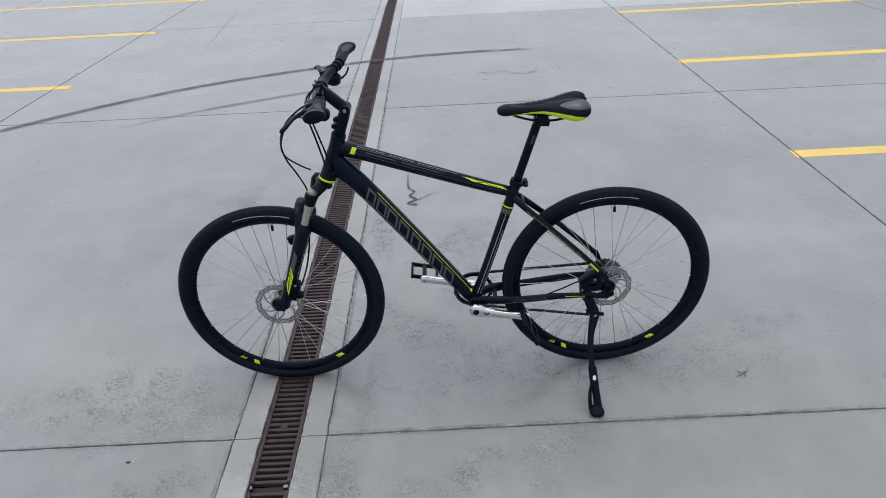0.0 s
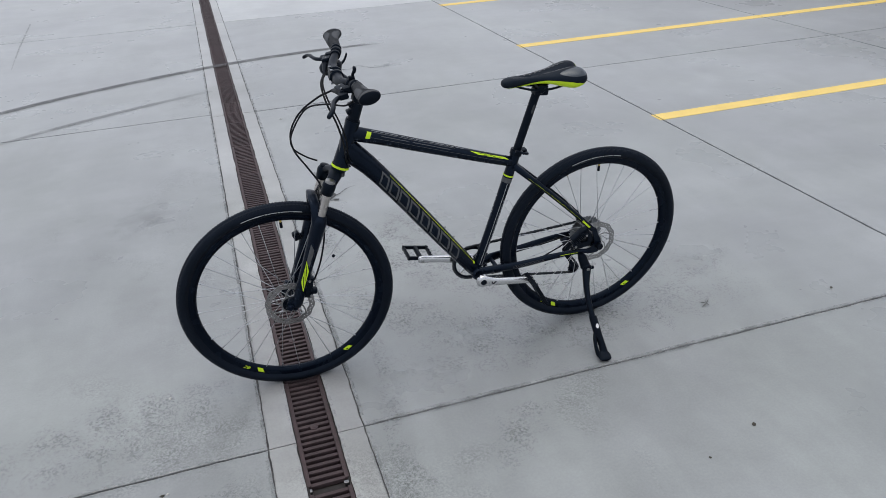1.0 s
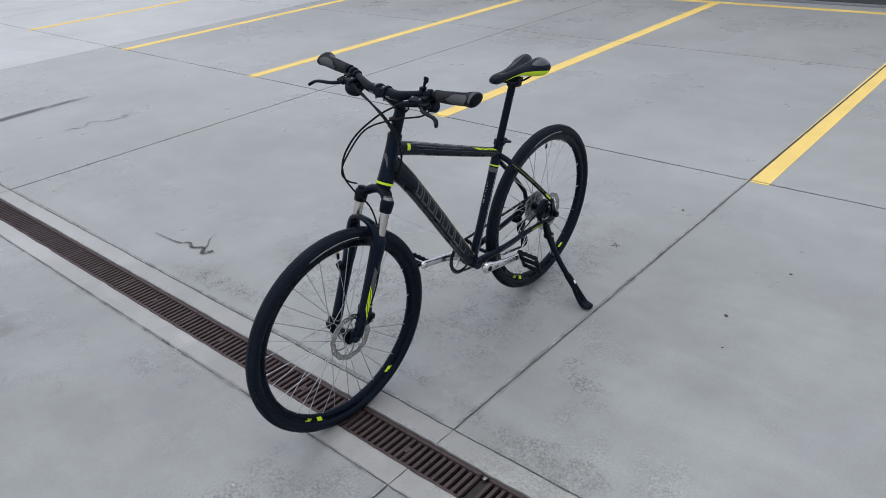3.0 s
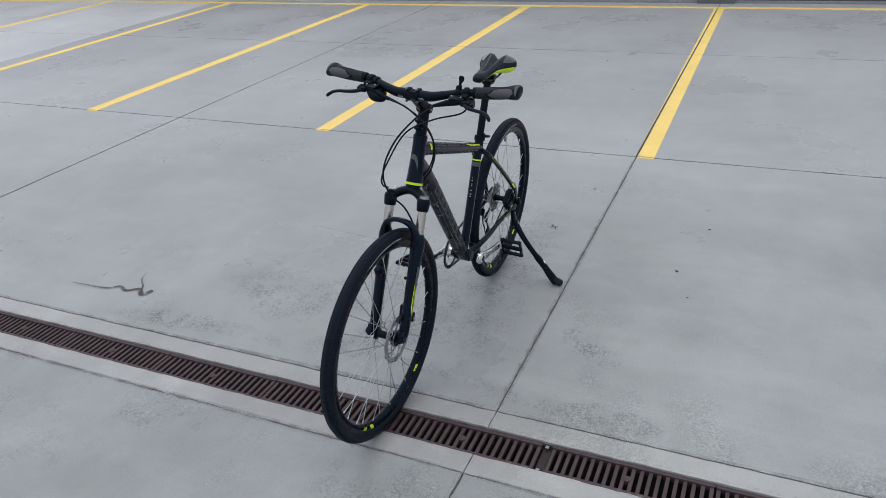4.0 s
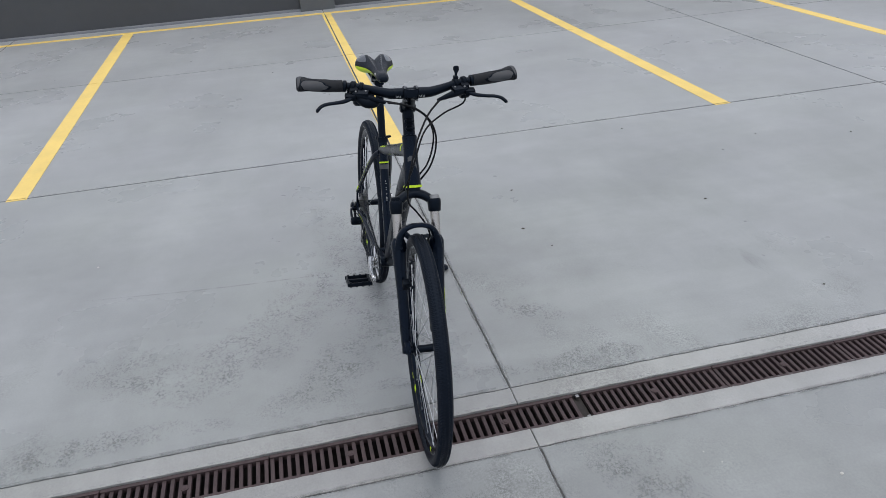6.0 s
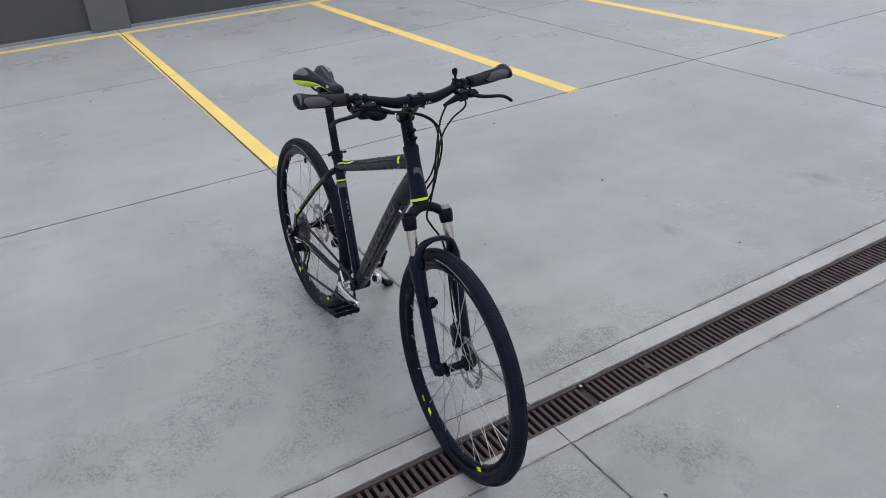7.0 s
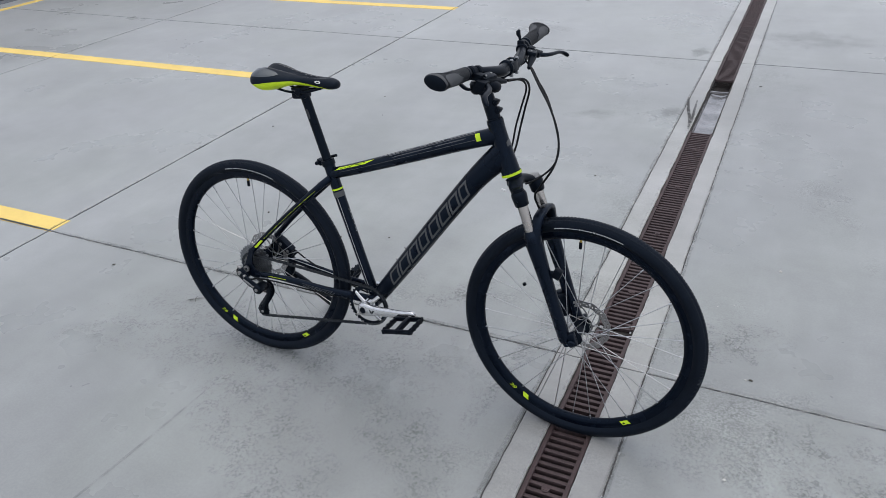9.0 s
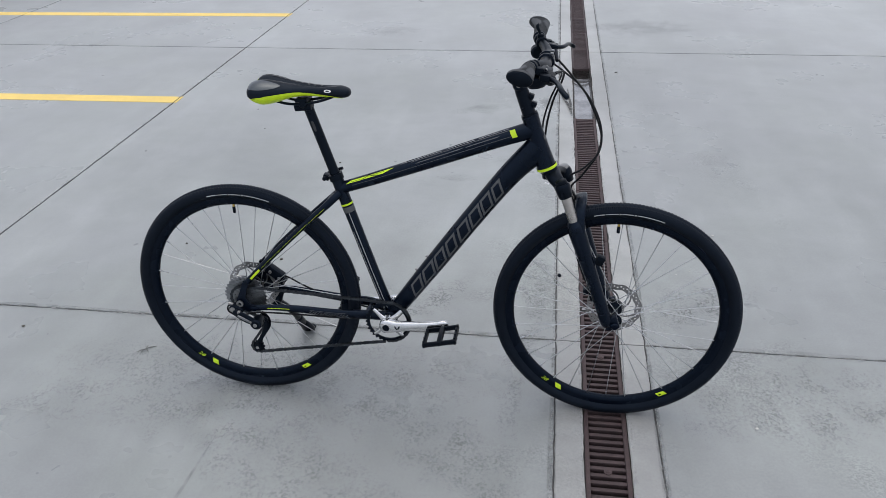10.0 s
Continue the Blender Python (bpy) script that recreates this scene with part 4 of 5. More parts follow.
def build_wheel(name, label, parent, m):
    rim = link(name, RIM.copy(), M_RIM, parent, label, basis=m)
    link("tyre", TYRE.copy(), M_RUBBER, rim, "black tyre with fine side tread", angle=24)
    link("hub", HUB.copy(), M_MATTE, rim, "black hub")
    link("brake_rotor", ROTOR.copy(), M_STEEL, rim, "drilled steel brake rotor", angle=30)
    bm = bmesh.new()
    lathe(bm, [(0.010, 0.0405), (0.024, 0.0405), (0.024, 0.0445), (0.010, 0.0445)], 24)
    for k in range(6):
        w = 2 * math.pi * k / 6
        rod(bm, (0.019 * math.cos(w), 0.043, 0.019 * math.sin(w)), (0.019 * math.cos(w), 0.047, 0.019 * math.sin(w)), 0.0035, 8)
    link("rotor_carrier", bm, M_MATTE, rim, "black rotor carrier")
    for k in range(32):
        side, base, fl = spoke_rows(k)
        r0 = 0.021
        p = V(r0 * math.cos(fl), side * (0.032 if side > 0 else 0.031), r0 * math.sin(fl))
        q = V(0.291 * math.cos(base), side * 0.003, 0.291 * math.sin(base))
        bm = bmesh.new()
        skin(bm, hoops([(*p, .00115), (*q, .00115)], None), 6)
        n = (q - p).normalized()
        skin(bm, hoops([(*(q - n * 0.012), .0021), (*(q + n * 0.002), .0021)], None), 6)
        link("spoke", bm, M_SPOKE, rim)
    bm = bmesh.new()
    rod(bm, (-0.011, 0, 0.292), (-0.011, 0, 0.281), 0.0035, 10)
    valve = link("valve", bm, M_BRASS, rim, "brass valve stem")
    bm = bmesh.new()
    rod(bm, (-0.011, 0, 0.282), (-0.011, 0, 0.262), 0.0046, 10)
    link("cap", bm, M_PLASTIC, valve, "black valve cap")
    # decals on the rim's flanks, mirrored on the two sides
    for side in (1, -1):
        flip = (lambda w: w) if side > 0 else (lambda w: -183 - w)
        for w0, w1, rr in ((flip(-61.4), flip(-65.2), (0.2945, 0.3085)), (flip(-121.8), flip(-126.6), (0.2955, 0.3070))):
            bm = bmesh.new()
            prev = None
            for r, y in ((rr[0], 0.0103), (0.3028, 0.0131), (rr[1], 0.0131)):
                lean = 1.6 * side * (r - rr[0]) / (rr[1] - rr[0])
                pair = [bm.verts.new((r * math.cos(radians(w - lean)), side * y, r * math.sin(radians(w - lean)))) for w in (w0, w1)]
                if prev:
                    bm.faces.new((*prev, *pair[::-1]))
                prev = pair
            mark = link("rim_decal", bm, M_LIME, rim, "lime-green rim decal", smooth=False)
            if abs(w0 - flip(-121.8)) < 0.01:
                bm = bmesh.new()
                mid, tip = radians((w0 + w1) / 2), radians(0.9)
                bm.faces.new([bm.verts.new((r * math.cos(w), side * 0.0136, r * math.sin(w))) for r, w in ((0.2985, mid), (0.3018, mid + tip), (0.3050, mid), (0.3018, mid - tip))])
                link("decal_centre", bm, M_RIM, mark, "dark diamond", smooth=False)
        me = LETTERS.copy()
        me.materials.clear()
        me.materials.append(M_LIME)
        w = radians(flip(-54.5))
        c = V(0.3030 * math.cos(w), 0, 0.3030 * math.sin(w))
        out = c.normalized()
        face = V(0, side, 0)
        ob = new("rim_number", me)
        ob.parent = rim
        tilt = -out
        along = tilt.cross(face) * 1.35
        ob.matrix_basis = Matrix(((along.x, tilt.x, face.x, c.x), (along.y, tilt.y, face.y, side * 0.0132), (along.z, tilt.z, face.z, c.z), (0, 0, 0, 1)))
        tagged(ob, "lime-green number on the rim")
        # pale writing on the tyre wall, too small to read: plain bars along an arc
        for a0, a1, r0, r1 in ((71, 84, 0.3262, 0.3286), (84.4, 85.4, 0.3256, 0.3292), (85.8, 91, 0.3262, 0.3286), (91.4, 92.2, 0.3256, 0.3292), (92.6, 98.5, 0.3264, 0.3284), (98.9, 104, 0.3260, 0.3288)):
            bm = bmesh.new()
            vs = []
            n = max(int(a1 - a0), 2)
            for i in range(n + 1):
                a = radians(a0 + (a1 - a0) * i / n)
                vs.append([bm.verts.new((r * math.cos(a), side * y, r * math.sin(a))) for r, y in ((r0, 0.0222), (r1, 0.0222))])
            for p, q in zip(vs, vs[1:]):
                bm.faces.new((p[0], q[0], q[1], p[1]))
            link("tyre_print", bm, M_PALEDEC, rim, "pale bar of small print on the tyre wall", smooth=False)
    return rim


LETTERS = lettering("28", 0.0165)
rear_wheel = build_wheel("rear_wheel", "black spoked rear wheel", bicycle, Matrix.Translation(REAR_AXLE))
front_wheel = build_wheel("front_wheel", "black spoked front wheel standing on the drain grate", bicycle, STEER @ Matrix.Translation(FRONT_AXLE))

bm = bmesh.new()
rod(bm, (-0.158, -0.011, 0.1195), (-0.166, -0.011, 0.1255), 0.0042, 12)
rod(bm, (-0.162, -0.016, 0.1225), (-0.162, -0.006, 0.1225), 0.0042, 12)
link("spoke_magnet", bm, M_PLASTIC, front_wheel, "small black magnet clipped to a spoke")

# cassette
for k, teeth in enumerate((11, 12, 14, 16, 18, 21, 24, 28, 32)):
    bm = bmesh.new()
    y = -0.0585 + 0.0037 * k
    r = 0.0127 * teeth / (2 * math.pi) + 0.002
    bite = lambda i, j: (0 if i % 4 in (0, 1) else -0.0043) if j == 3 else 0
    arms = lambda i, j: j > 0 or k < 4 or ((i * 5 * 10) // (teeth * 4) + k) % 10 in (0, 1, 5)
    disc_plate(bm, arms, [0.0165, max(r - 0.013, 0.0175), r - 0.0045, r], teeth * 4, y - 0.0009, y + 0.0009, bite)
    link("sprocket", bm, M_COG, rear_wheel, "steel sprocket", angle=30)
bm = bmesh.new()
lathe(bm, [(0.006, -0.030), (0.018, -0.030), (0.018, -0.060), (0.012, -0.064), (0.006, -0.064)], 24)
link("freehub", bm, M_MATTE, rear_wheel)
bm = bmesh.new()
rod(bm, (0, -0.077, 0), (0, 0.079, 0), 0.0085, 14)
link("axle", bm, M_MATTE, rear_wheel)
bm = bmesh.new()
lathe(bm, [(0.0055, -0.0765), (0.0105, -0.0765), (0.0105, -0.0820), (0.0055, -0.0820)], 20)
link("axle_nut", bm, M_STEEL, rear_wheel, "bright axle nut")
bm = bmesh.new()
rod(bm, (0, 0.068, 0), (0, 0.088, 0), 0.0125, 16)
link("axle_end", bm, M_PLASTIC, rear_wheel, "black axle end")

# fork with suspension
bm = bmesh.new()
arm = [(0.931, 0.0575, 0.748, .0165, .0130), (0.924, 0.046, 0.757, .0175, .0135), (0.911, 0.026, 0.766, .0205, .0140)]
tube(bm, arm + [(0.903, 0, 0.770, .0230, .0145)] + [(x, -y, z, a, b) for x, y, z, a, b in arm[::-1]], 16, (1, 0, 0.2), 5)
tube(bm, [(*HEAD_LOW, .0235, .0235), (0.8960, 0, 0.775, .0235, .0235), (0.9005, 0, 0.760, .0250, .0240)], 24)
LEG = (V(1.083, 0, 0.335) - V(0.928, 0, 0.768)).normalized()
TOP = V(0.926, 0, 0.774)
for side in (1, -1):
    o = V(0, side * 0.0575, 0)
    a, b, c = TOP + o + LEG * 0.013, TOP + o + LEG * 0.022, TOP + o + LEG * 0.052
    tube(bm, [(*a, .0175, .0175), (*(a + LEG * 0.003), .0195, .0195), (*b, .0208, .0208), (*(b + LEG * 0.008), .0205, .0205), (*(c - LEG * 0.002), .0186, .0186), (*c, .0172, .0172)], 24)
fork = link("fork", bm, M_MATTE, bicycle, "black suspension fork", basis=STEER)
for side in (1, -1):
    o = V(0, side * 0.0575, 0)
    bm = bmesh.new()
    rod(bm, TOP + o + LEG * 0.045, TOP + o + LEG * 0.16, 0.0138, 24)
    link("stanchion", bm, M_STANCH, fork, "shiny nickel stanchion tube")
    bm = bmesh.new()
    tube(bm, [(*(TOP + o + LEG * 0.003), .0115), (*(TOP + o + LEG * 0.005), .0150), (*(TOP + o + LEG * 0.016), .0155)], 20)
    link("cap", bm, M_STEEL if side > 0 else M_PLASTIC, fork, "knurled cap on top of the fork leg")
bm = bmesh.new()
LEGS = {}
for side in (1, -1):
    o = V(0, side * 0.0575, 0)
    keys = []
    for d, a, b in ((0.124, .0150, .0150), (0.130, .0178, .0180), (0.142, .0225, .0215), (0.165, .0222, .0235), (0.24, .0185, .0205), (0.33, .0168, .018), (0.42, .0165, .018), (0.455, .015, .017), (0.466, .010, .012)):
        keys.append((*(TOP + o + LEG * d - o * (0.06 * max(d - 0.14, 0) / 0.3)), a, b))
    LEGS[side] = hoops(glide(keys, 4), (0, 1, 0))
    skin(bm, LEGS[side], 20)
    y = side * 0.0535
    block(bm, (1.0925, y, 0.347), (0.040, 0.018, 0.040), (0, -20, 0), 0.3)
    if side > 0:
        block(bm, (1.062, 0.052, 0.392), (0.030, 0.014, 0.075), (0, -20, 0), 0.3)
    rod(bm, (1.1013, side * 0.045, 0.342), (1.1013, side * 0.070, 0.342), 0.011, 16)
arch = [(0.996, 0.0575, 0.585, .010, .013), (0.990, 0.0590, 0.625, .0120, .0145), (0.985, 0.055, 0.660, .0140, .0120), (0.984, 0.042, 0.688, .0150, .0092), (0.985, 0.020, 0.7000, .0155, .0075), (0.985, 0.0, 0.7020, .0155, .0070)]
arch += [(x, -y, z, a, b) for x, y, z, a, b in arch[-2::-1]]
tube(bm, arch, 16, (1, 0, 0.35), 5, 0.7)
lowers = link("fork_lower", bm, M_PAINT, bicycle, "black fork lower legs with an arch over the tyre", basis=STEER)
bm = bmesh.new()
patch(bm, LEGS[1], 0.585, 0.69, 30, -16, ns=10, slant=0.05)
link("leg_decal", bm, M_LIME, lowers, "lime-green pointed decal")
bm = bmesh.new()
patch(bm, LEGS[1], 0.485, 0.575, 30, -10, ns=6, slant=0.03)
link("leg_decal", bm, M_GREY, lowers, "grey decal")
for k in range(3):
    bm = bmesh.new()
    patch(bm, LEGS[1], 0.602 + 0.028 * k, 0.612 + 0.028 * k, 24, -6, off=0.0012, ns=2, slant=0.05)
    link("leg_mark", bm, M_PAINT, lowers, "dark slanted mark")
bm = bmesh.new()
block(bm, (1.046, -0.047, 0.540), (0.024, 0.022, 0.028), (0, 20, 0), 0.25)
rod(bm, (1.014, -0.051, 0.536), (1.042, -0.048, 0.540), 0.008)
rod(bm, (1.047, -0.037, 0.540), (1.047, -0.031, 0.540), 0.009)
link("speed_sensor", bm, M_PLASTIC, lowers, "small black plastic sensor")
bm = bmesh.new()
block(bm, (1.040, 0.042, 0.398), (0.036, 0.034, 0.070), (0, -14, 0), 0.25)
block(bm, (1.026, 0.046, 0.425), (0.022, 0.024, 0.022), (0, -14, 0), 0.3)
block(bm, (1.020, 0.050, 0.385), (0.022, 0.022, 0.020), (0, -14, 0), 0.3)
for z in (0.375, 0.430):
    rod(bm, (1.030, 0.052, z), (1.030, 0.064, z), 0.006)
for k in range(4):
    block(bm, (1.056 - 0.006 * k, 0.040, 0.372 + 0.016 * k), (0.014, 0.030, 0.004), (0, -14, 0), 0.2)
front_caliper = link("front_caliper", bm, M_MATTE, bicycle, "black hydraulic brake caliper", basis=STEER)
for x, y, z in ((1.030, 0.064, 0.375), (1.030, 0.064, 0.430), (1.026, 0.030, 0.410)):
    bm = bmesh.new()
    rod(bm, (x, y - 0.001, z), (x, y + 0.003, z), 0.0042, 10)
    link("bolt", bm, M_STEEL, front_caliper, "small steel bolt")

# stem, handlebar and controls
bm = bmesh.new()
tube(bm, [(*(HEAD_TOP - STEER_AXIS * 0.004), .0215), (*(HEAD_TOP + STEER_AXIS * 0.004), .0215), (*(HEAD_TOP + STEER_AXIS * 0.0045), .0178), (*(HEAD_TOP + STEER_AXIS * 0.060), .0178), (*(HEAD_TOP + STEER_AXIS * 0.080), .0165), (*(HEAD_TOP + STEER_AXIS * 0.090), .0155)], 22)
PIV = HEAD_TOP + STEER_AXIS * 0.086
rod(bm, PIV + V(0, 0.023, 0), PIV - V(0, 0.023, 0), 0.0155, 22)
BAR = V(0.874, 0, 1.068)
for d in (0.024, 0.046):
    c = HEAD_TOP + STEER_AXIS * d + V(0.018, 0, 0.006)
    block(bm, c, (0.016, 0.020, 0.013), (0, 20, 0), 0.25)
    rod(bm, c + V(0.003, 0.014, 0), c + V(0.003, -0.014, 0), 0.0045, 10)
stem = link("stem", bm, M_MATTE, bicycle, "black adjustable handlebar stem", basis=STEER)
bm = bmesh.new()
tube(bm, [(*PIV, .0205, .016), (*(PIV.lerp(BAR, 0.35)), .0185, .0165), (*(PIV.lerp(BAR, 0.75)), .0195, .0160), (*BAR, .021, .016)], 18, (0, 1, 0), 4, 0.8)
link("arm", bm, M_MATTE, stem, "black stem arm")
bm = bmesh.new()
for y in (-0.016, 0.016):
    rod(bm, BAR + V(0, y - 0.0065, 0), BAR + V(0, y + 0.0065, 0), 0.0205, 22)
block(bm, BAR + V(0.015, 0, 0.002), (0.010, 0.030, 0.024), (0, -12, 0), 0.3)
link("faceplate", bm, M_MATTE, stem, "black faceplate")
for y in (-0.017, 0.017):
    for z in (-0.019, 0.022):
        bm = bmesh.new()
        rod(bm, BAR + V(0.010, y, z * 0.9), BAR + V(0.018, y, z * 0.9), 0.0036, 10)
        link("bolt", bm, M_COG, stem, "small steel bolt")
bm = bmesh.new()
rod(bm, PIV + V(0, -0.025, 0), PIV + V(0, 0.025, 0), 0.006, 12)
link("pivot_bolt", bm, M_STEEL, stem, "steel pivot bolt")

half = [(0.874, 0.0, 1.068, .0158), (0.874, 0.035, 1.068, .0156), (0.874, 0.062, 1.0695, .0145), (0.866, 0.10, 1.077, .0125), (0.852, 0.14, 1.084, .0112), (0.843, 0.18, 1.0875, .0111), (0.8405, 0.25, 1.094, .0111), (0.841, 0.300, 1.098, .0111)]
rows = [(x, -y, z, r) for x, y, z, r in half[:0:-1]] + half
bm = bmesh.new()
tube(bm, rows, 18, (1, 0, 0), 5)
bar = link("handlebar", bm, M_MATTE, bicycle, "black riser handlebar", basis=STEER)
BARH = hoops(glide(rows, 5), (1, 0, 0))
for s0 in (0.405, 0.548):
    for k in range(4):
        bm = bmesh.new()
        patch(bm, BARH, s0 + 0.010 * k, s0 + 0.0045 + 0.010 * k, 8, 34, ns=1, slant=0.005)
        link("block_mark", bm, M_PALEDEC, bar, "small pale slanted mark")
for side in (1, -1):
    g = [(0.8425, 0.190, 1.0885, .0160, .0165), (0.8425, 0.205, 1.0895, .0168, .0168), (0.8425, 0.238, 1.0925, .0182, .0172), (0.8420, 0.264, 1.0955, .0198, .0166), (0.8390, 0.284, 1.0980, .0235, .0158), (0.8360, 0.300, 1.1000, .0285, .0172), (0.8345, 0.309, 1.1010, .0300, .0178), (0.8340, 0.3145, 1.1015, .0285, .0165), (0.8340, 0.3180, 1.1018, .0225, .0120)]
    g = [(x, y, z + (0.002 if side > 0 else -0.004) * (y - 0.19) / 0.12, a, b) for x, y, z, a, b in g]
    rows = [(x, side * y, z, a, b) for x, y, z, a, b in g]
    bm = bmesh.new()
    gh = hoops(glide(rows, 5), (1, 0, -0.22))
    skin(bm, gh, 22)
    grip = link("grip", bm, M_GRIP, bar, "black ergonomic rubber grip with a flared end")
    bm = bmesh.new()
    skin(bm, [(c + V(0, side * 0.0006, 0), d, u, a + 0.0006, b + 0.0006) for c, d, u, a, b in gh[-5:]], 22)
    link("end_cap", bm, M_PLASTIC, grip, "black end cap")
    for lo, hi in ((-22, 78), (100, 170)):
        bm = bmesh.new()
        a0, a1 = (lo, hi) if side < 0 else (-lo, -hi)
        patch(bm, gh, 0.21, 0.65, a0 - math.copysign(8, a1 - a0), a1 + math.copysign(8, a1 - a0), off=0.0004, ns=14, na=8, slant=0.05, oval=0.85)
        link("pad_rim", bm, M_PLASTIC, grip, "black rim round the gel pad")
        bm = bmesh.new()
        patch(bm, gh, 0.24, 0.62, a0, a1, off=0.0010, ns=14, na=8, slant=0.05, oval=0.85)
        link("gel_pad", bm, M_GRIP2, grip, "grey gel pad")
    bm = bmesh.new()
    patch(bm, gh, 0.655, 0.685, 0, 360, off=0.0006, ns=3, na=24)
    link("groove_ring", bm, M_PLASTIC, grip, "black groove round the grip")
    bm = bmesh.new()
    patch(bm, gh, 0.69, 0.93, *((12, 168) if side < 0 else (-12, -168)), off=0.0007, ns=12, na=10, oval=0.55)
    link("gel_pad", bm, M_GRIP2, grip, "grey gel pad")
    bm = bmesh.new()
    rod(bm, (0.8435, side * 0.178, 1.0873), (0.8425, side * 0.190, 1.0885), 0.0165, 20)
    link("lock_ring", bm, M_MATTE, grip, "black clamp ring")
    # brake lever: clamp, cylinder and blade
    bm = bmesh.new()
    rod(bm, (0.849, side * 0.152, 1.0852), (0.845, side * 0.168, 1.0866), 0.0165, 20)
    tube(bm, [(0.877, side * 0.162, 1.072, .0115), (0.884, side * 0.135, 1.066, .0110), (0.890, side * 0.110, 1.060, .0085), (0.895, side * 0.088, 1.054, .0060), (0.898, side * 0.074, 1.050, .0042)], 14, None, 4)
    block(bm, (0.864, side * 0.160, 1.079), (0.030, 0.024, 0.018), (0, 10, 0), 0.3)
    block(bm, (0.881, side * 0.172, 1.067), (0.026, 0.030, 0.016), (0, 10, 0), 0.3)
    lever = link("brake_lever", bm, M_PLASTIC, bar, "black hydraulic brake lever body")
    bm = bmesh.new()
    block(bm, (0.879, side * 0.142, 1.0745), (0.026, 0.046, 0.014), (0, 14, side * 16), 0.3)
    link("reservoir_cap", bm, M_MATTE, lever, "black reservoir cap")
    for y in (0.128, 0.156):
        bm = bmesh.new()
        rod(bm, (0.882, side * y, 1.079), (0.8835, side * y, 1.0835), 0.0028, 10)
        link("screw", bm, M_STEEL, lever, "tiny steel screw")
    bm = bmesh.new()
    tube(bm, [(0.885, side * 0.168, 1.065, .0080, .0060), (0.904, side * 0.187, 1.062, .0075, .0055), (0.914, side * 0.212, 1.061, .0068, .0048), (0.919, side * 0.238, 1.060, .0068, .0046), (0.925, side * 0.255, 1.056, .0068, .0048), (0.934, side * 0.265, 1.049, .0064, .0050), (0.938, side * 0.268, 1.045, .0038, .0035)], 12, (1, 0, 0), 4)
    link("blade", bm, M_MATTE, lever, "black two-finger lever blade")
    if side < 0:
        bm = bmesh.new()
        rod(bm, (0.857, -0.140, 1.066), (0.863, -0.140, 1.036), 0.024, 20)
        tube(bm, [(0.880, -0.150, 1.060, .010), (0.892, -0.128, 1.050, .014), (0.886, -0.104, 1.046, .012), (0.882, -0.092, 1.050, .006)], 12, None, 4)
        block(bm, (0.872, -0.122, 1.056), (0.034, 0.040, 0.028), (8, 10, 0), 0.3)
        rod(bm, (0.8545, -0.132, 1.0830), (0.8515, -0.144, 1.0845), 0.0155, 18)
        pod = link("shifter", bm, M_PLASTIC, bar, "black trigger shifter pod under the bar")
        bm = bmesh.new()
        tube(bm, [(0.853, -0.150, 1.046, .005, .003), (0.838, -0.160, 1.046, .008, .003), (0.824, -0.167, 1.056, .009, .003), (0.816, -0.170, 1.070, .007, .003), (0.814, -0.171, 1.077, .004, .002)], 10, (0, 1, 0), 3)
        link("paddle", bm, M_MATTE, pod, "black shift paddle")
    else:
        bm = bmesh.new()
        rod(bm, (0.8555, 0.128, 1.0825), (0.8515, 0.142, 1.0842), 0.0160, 18)
        block(bm, (0.850, 0.136, 1.100), (0.018, 0.014, 0.012), (0, 0, 0), 0.3)
        rod(bm, (0.842, 0.150, 1.052), (0.838, 0.178, 1.055), 0.0175, 20)
        pod = link("lockout_remote", bm, M_PLASTIC, bar, "black fork lockout remote")
        bm = bmesh.new()
        tube(bm, [(0.848, 0.137, 1.102, .0035, .0035), (0.845, 0.138, 1.113, .0045, .004), (0.841, 0.139, 1.120, .0085, .005), (0.840, 0.139, 1.129, .008, .005), (0.839, 0.139, 1.131, .004, .003)], 12, (0, 1, 0), 3)
        link("thumb_lever", bm, M_PLASTIC, pod, "black thumb lever standing up")

# cables and hoses
def cable(name, rows, label, r=0.0026):
    bm = bmesh.new()
    tube(bm, [(*p, r) for p in rows], 8, None, 8)
    return link(name, bm, M_CABLE, bicycle, label)


cable("lockout_cable", [(0.850, 0.165, 1.056), (0.882, 0.150, 1.034), (0.925, 0.080, 1.018), (0.975, 0.016, 0.985), (1.018, -0.024, 0.900), (1.018, -0.044, 0.846), (0.982, -0.058, 0.806), (0.948, -0.060, 0.786)], "thin black cable to the fork crown")
cable("front_brake_hose", [(0.905, 0.074, 1.052), (0.940, 0.034, 1.022), (0.990, -0.006, 0.968), (1.020, -0.030, 0.902), (1.016, -0.038, 0.840), (0.980, -0.030, 0.775), (0.955, 0.0, 0.730), (0.960, 0.034, 0.674), (0.966, 0.048, 0.59), (0.986, 0.050, 0.50), (1.012, 0.046, 0.43), (1.022, 0.046, 0.42)], "black front brake hose", 0.0029)
cable("rear_brake_hose", [(0.898, -0.074, 1.050), (0.918, -0.012, 1.042), (0.916, 0.038, 1.006), (0.897, 0.066, 0.950), (0.884, 0.069, 0.892), (0.878, 0.054, 0.840), (0.870, 0.032, 0.804), (0.862, 0.022, 0.788)], "black rear brake hose entering the frame", 0.0029)
cable("shift_cable", [(0.878, -0.105, 1.054), (0.910, -0.028, 1.044), (0.910, 0.030, 1.012), (0.889, 0.060, 0.955), (0.874, 0.062, 0.898), (0.870, 0.048, 0.848), (0.864, 0.028, 0.816), (0.858, 0.020, 0.804)], "black gear cable entering the frame")
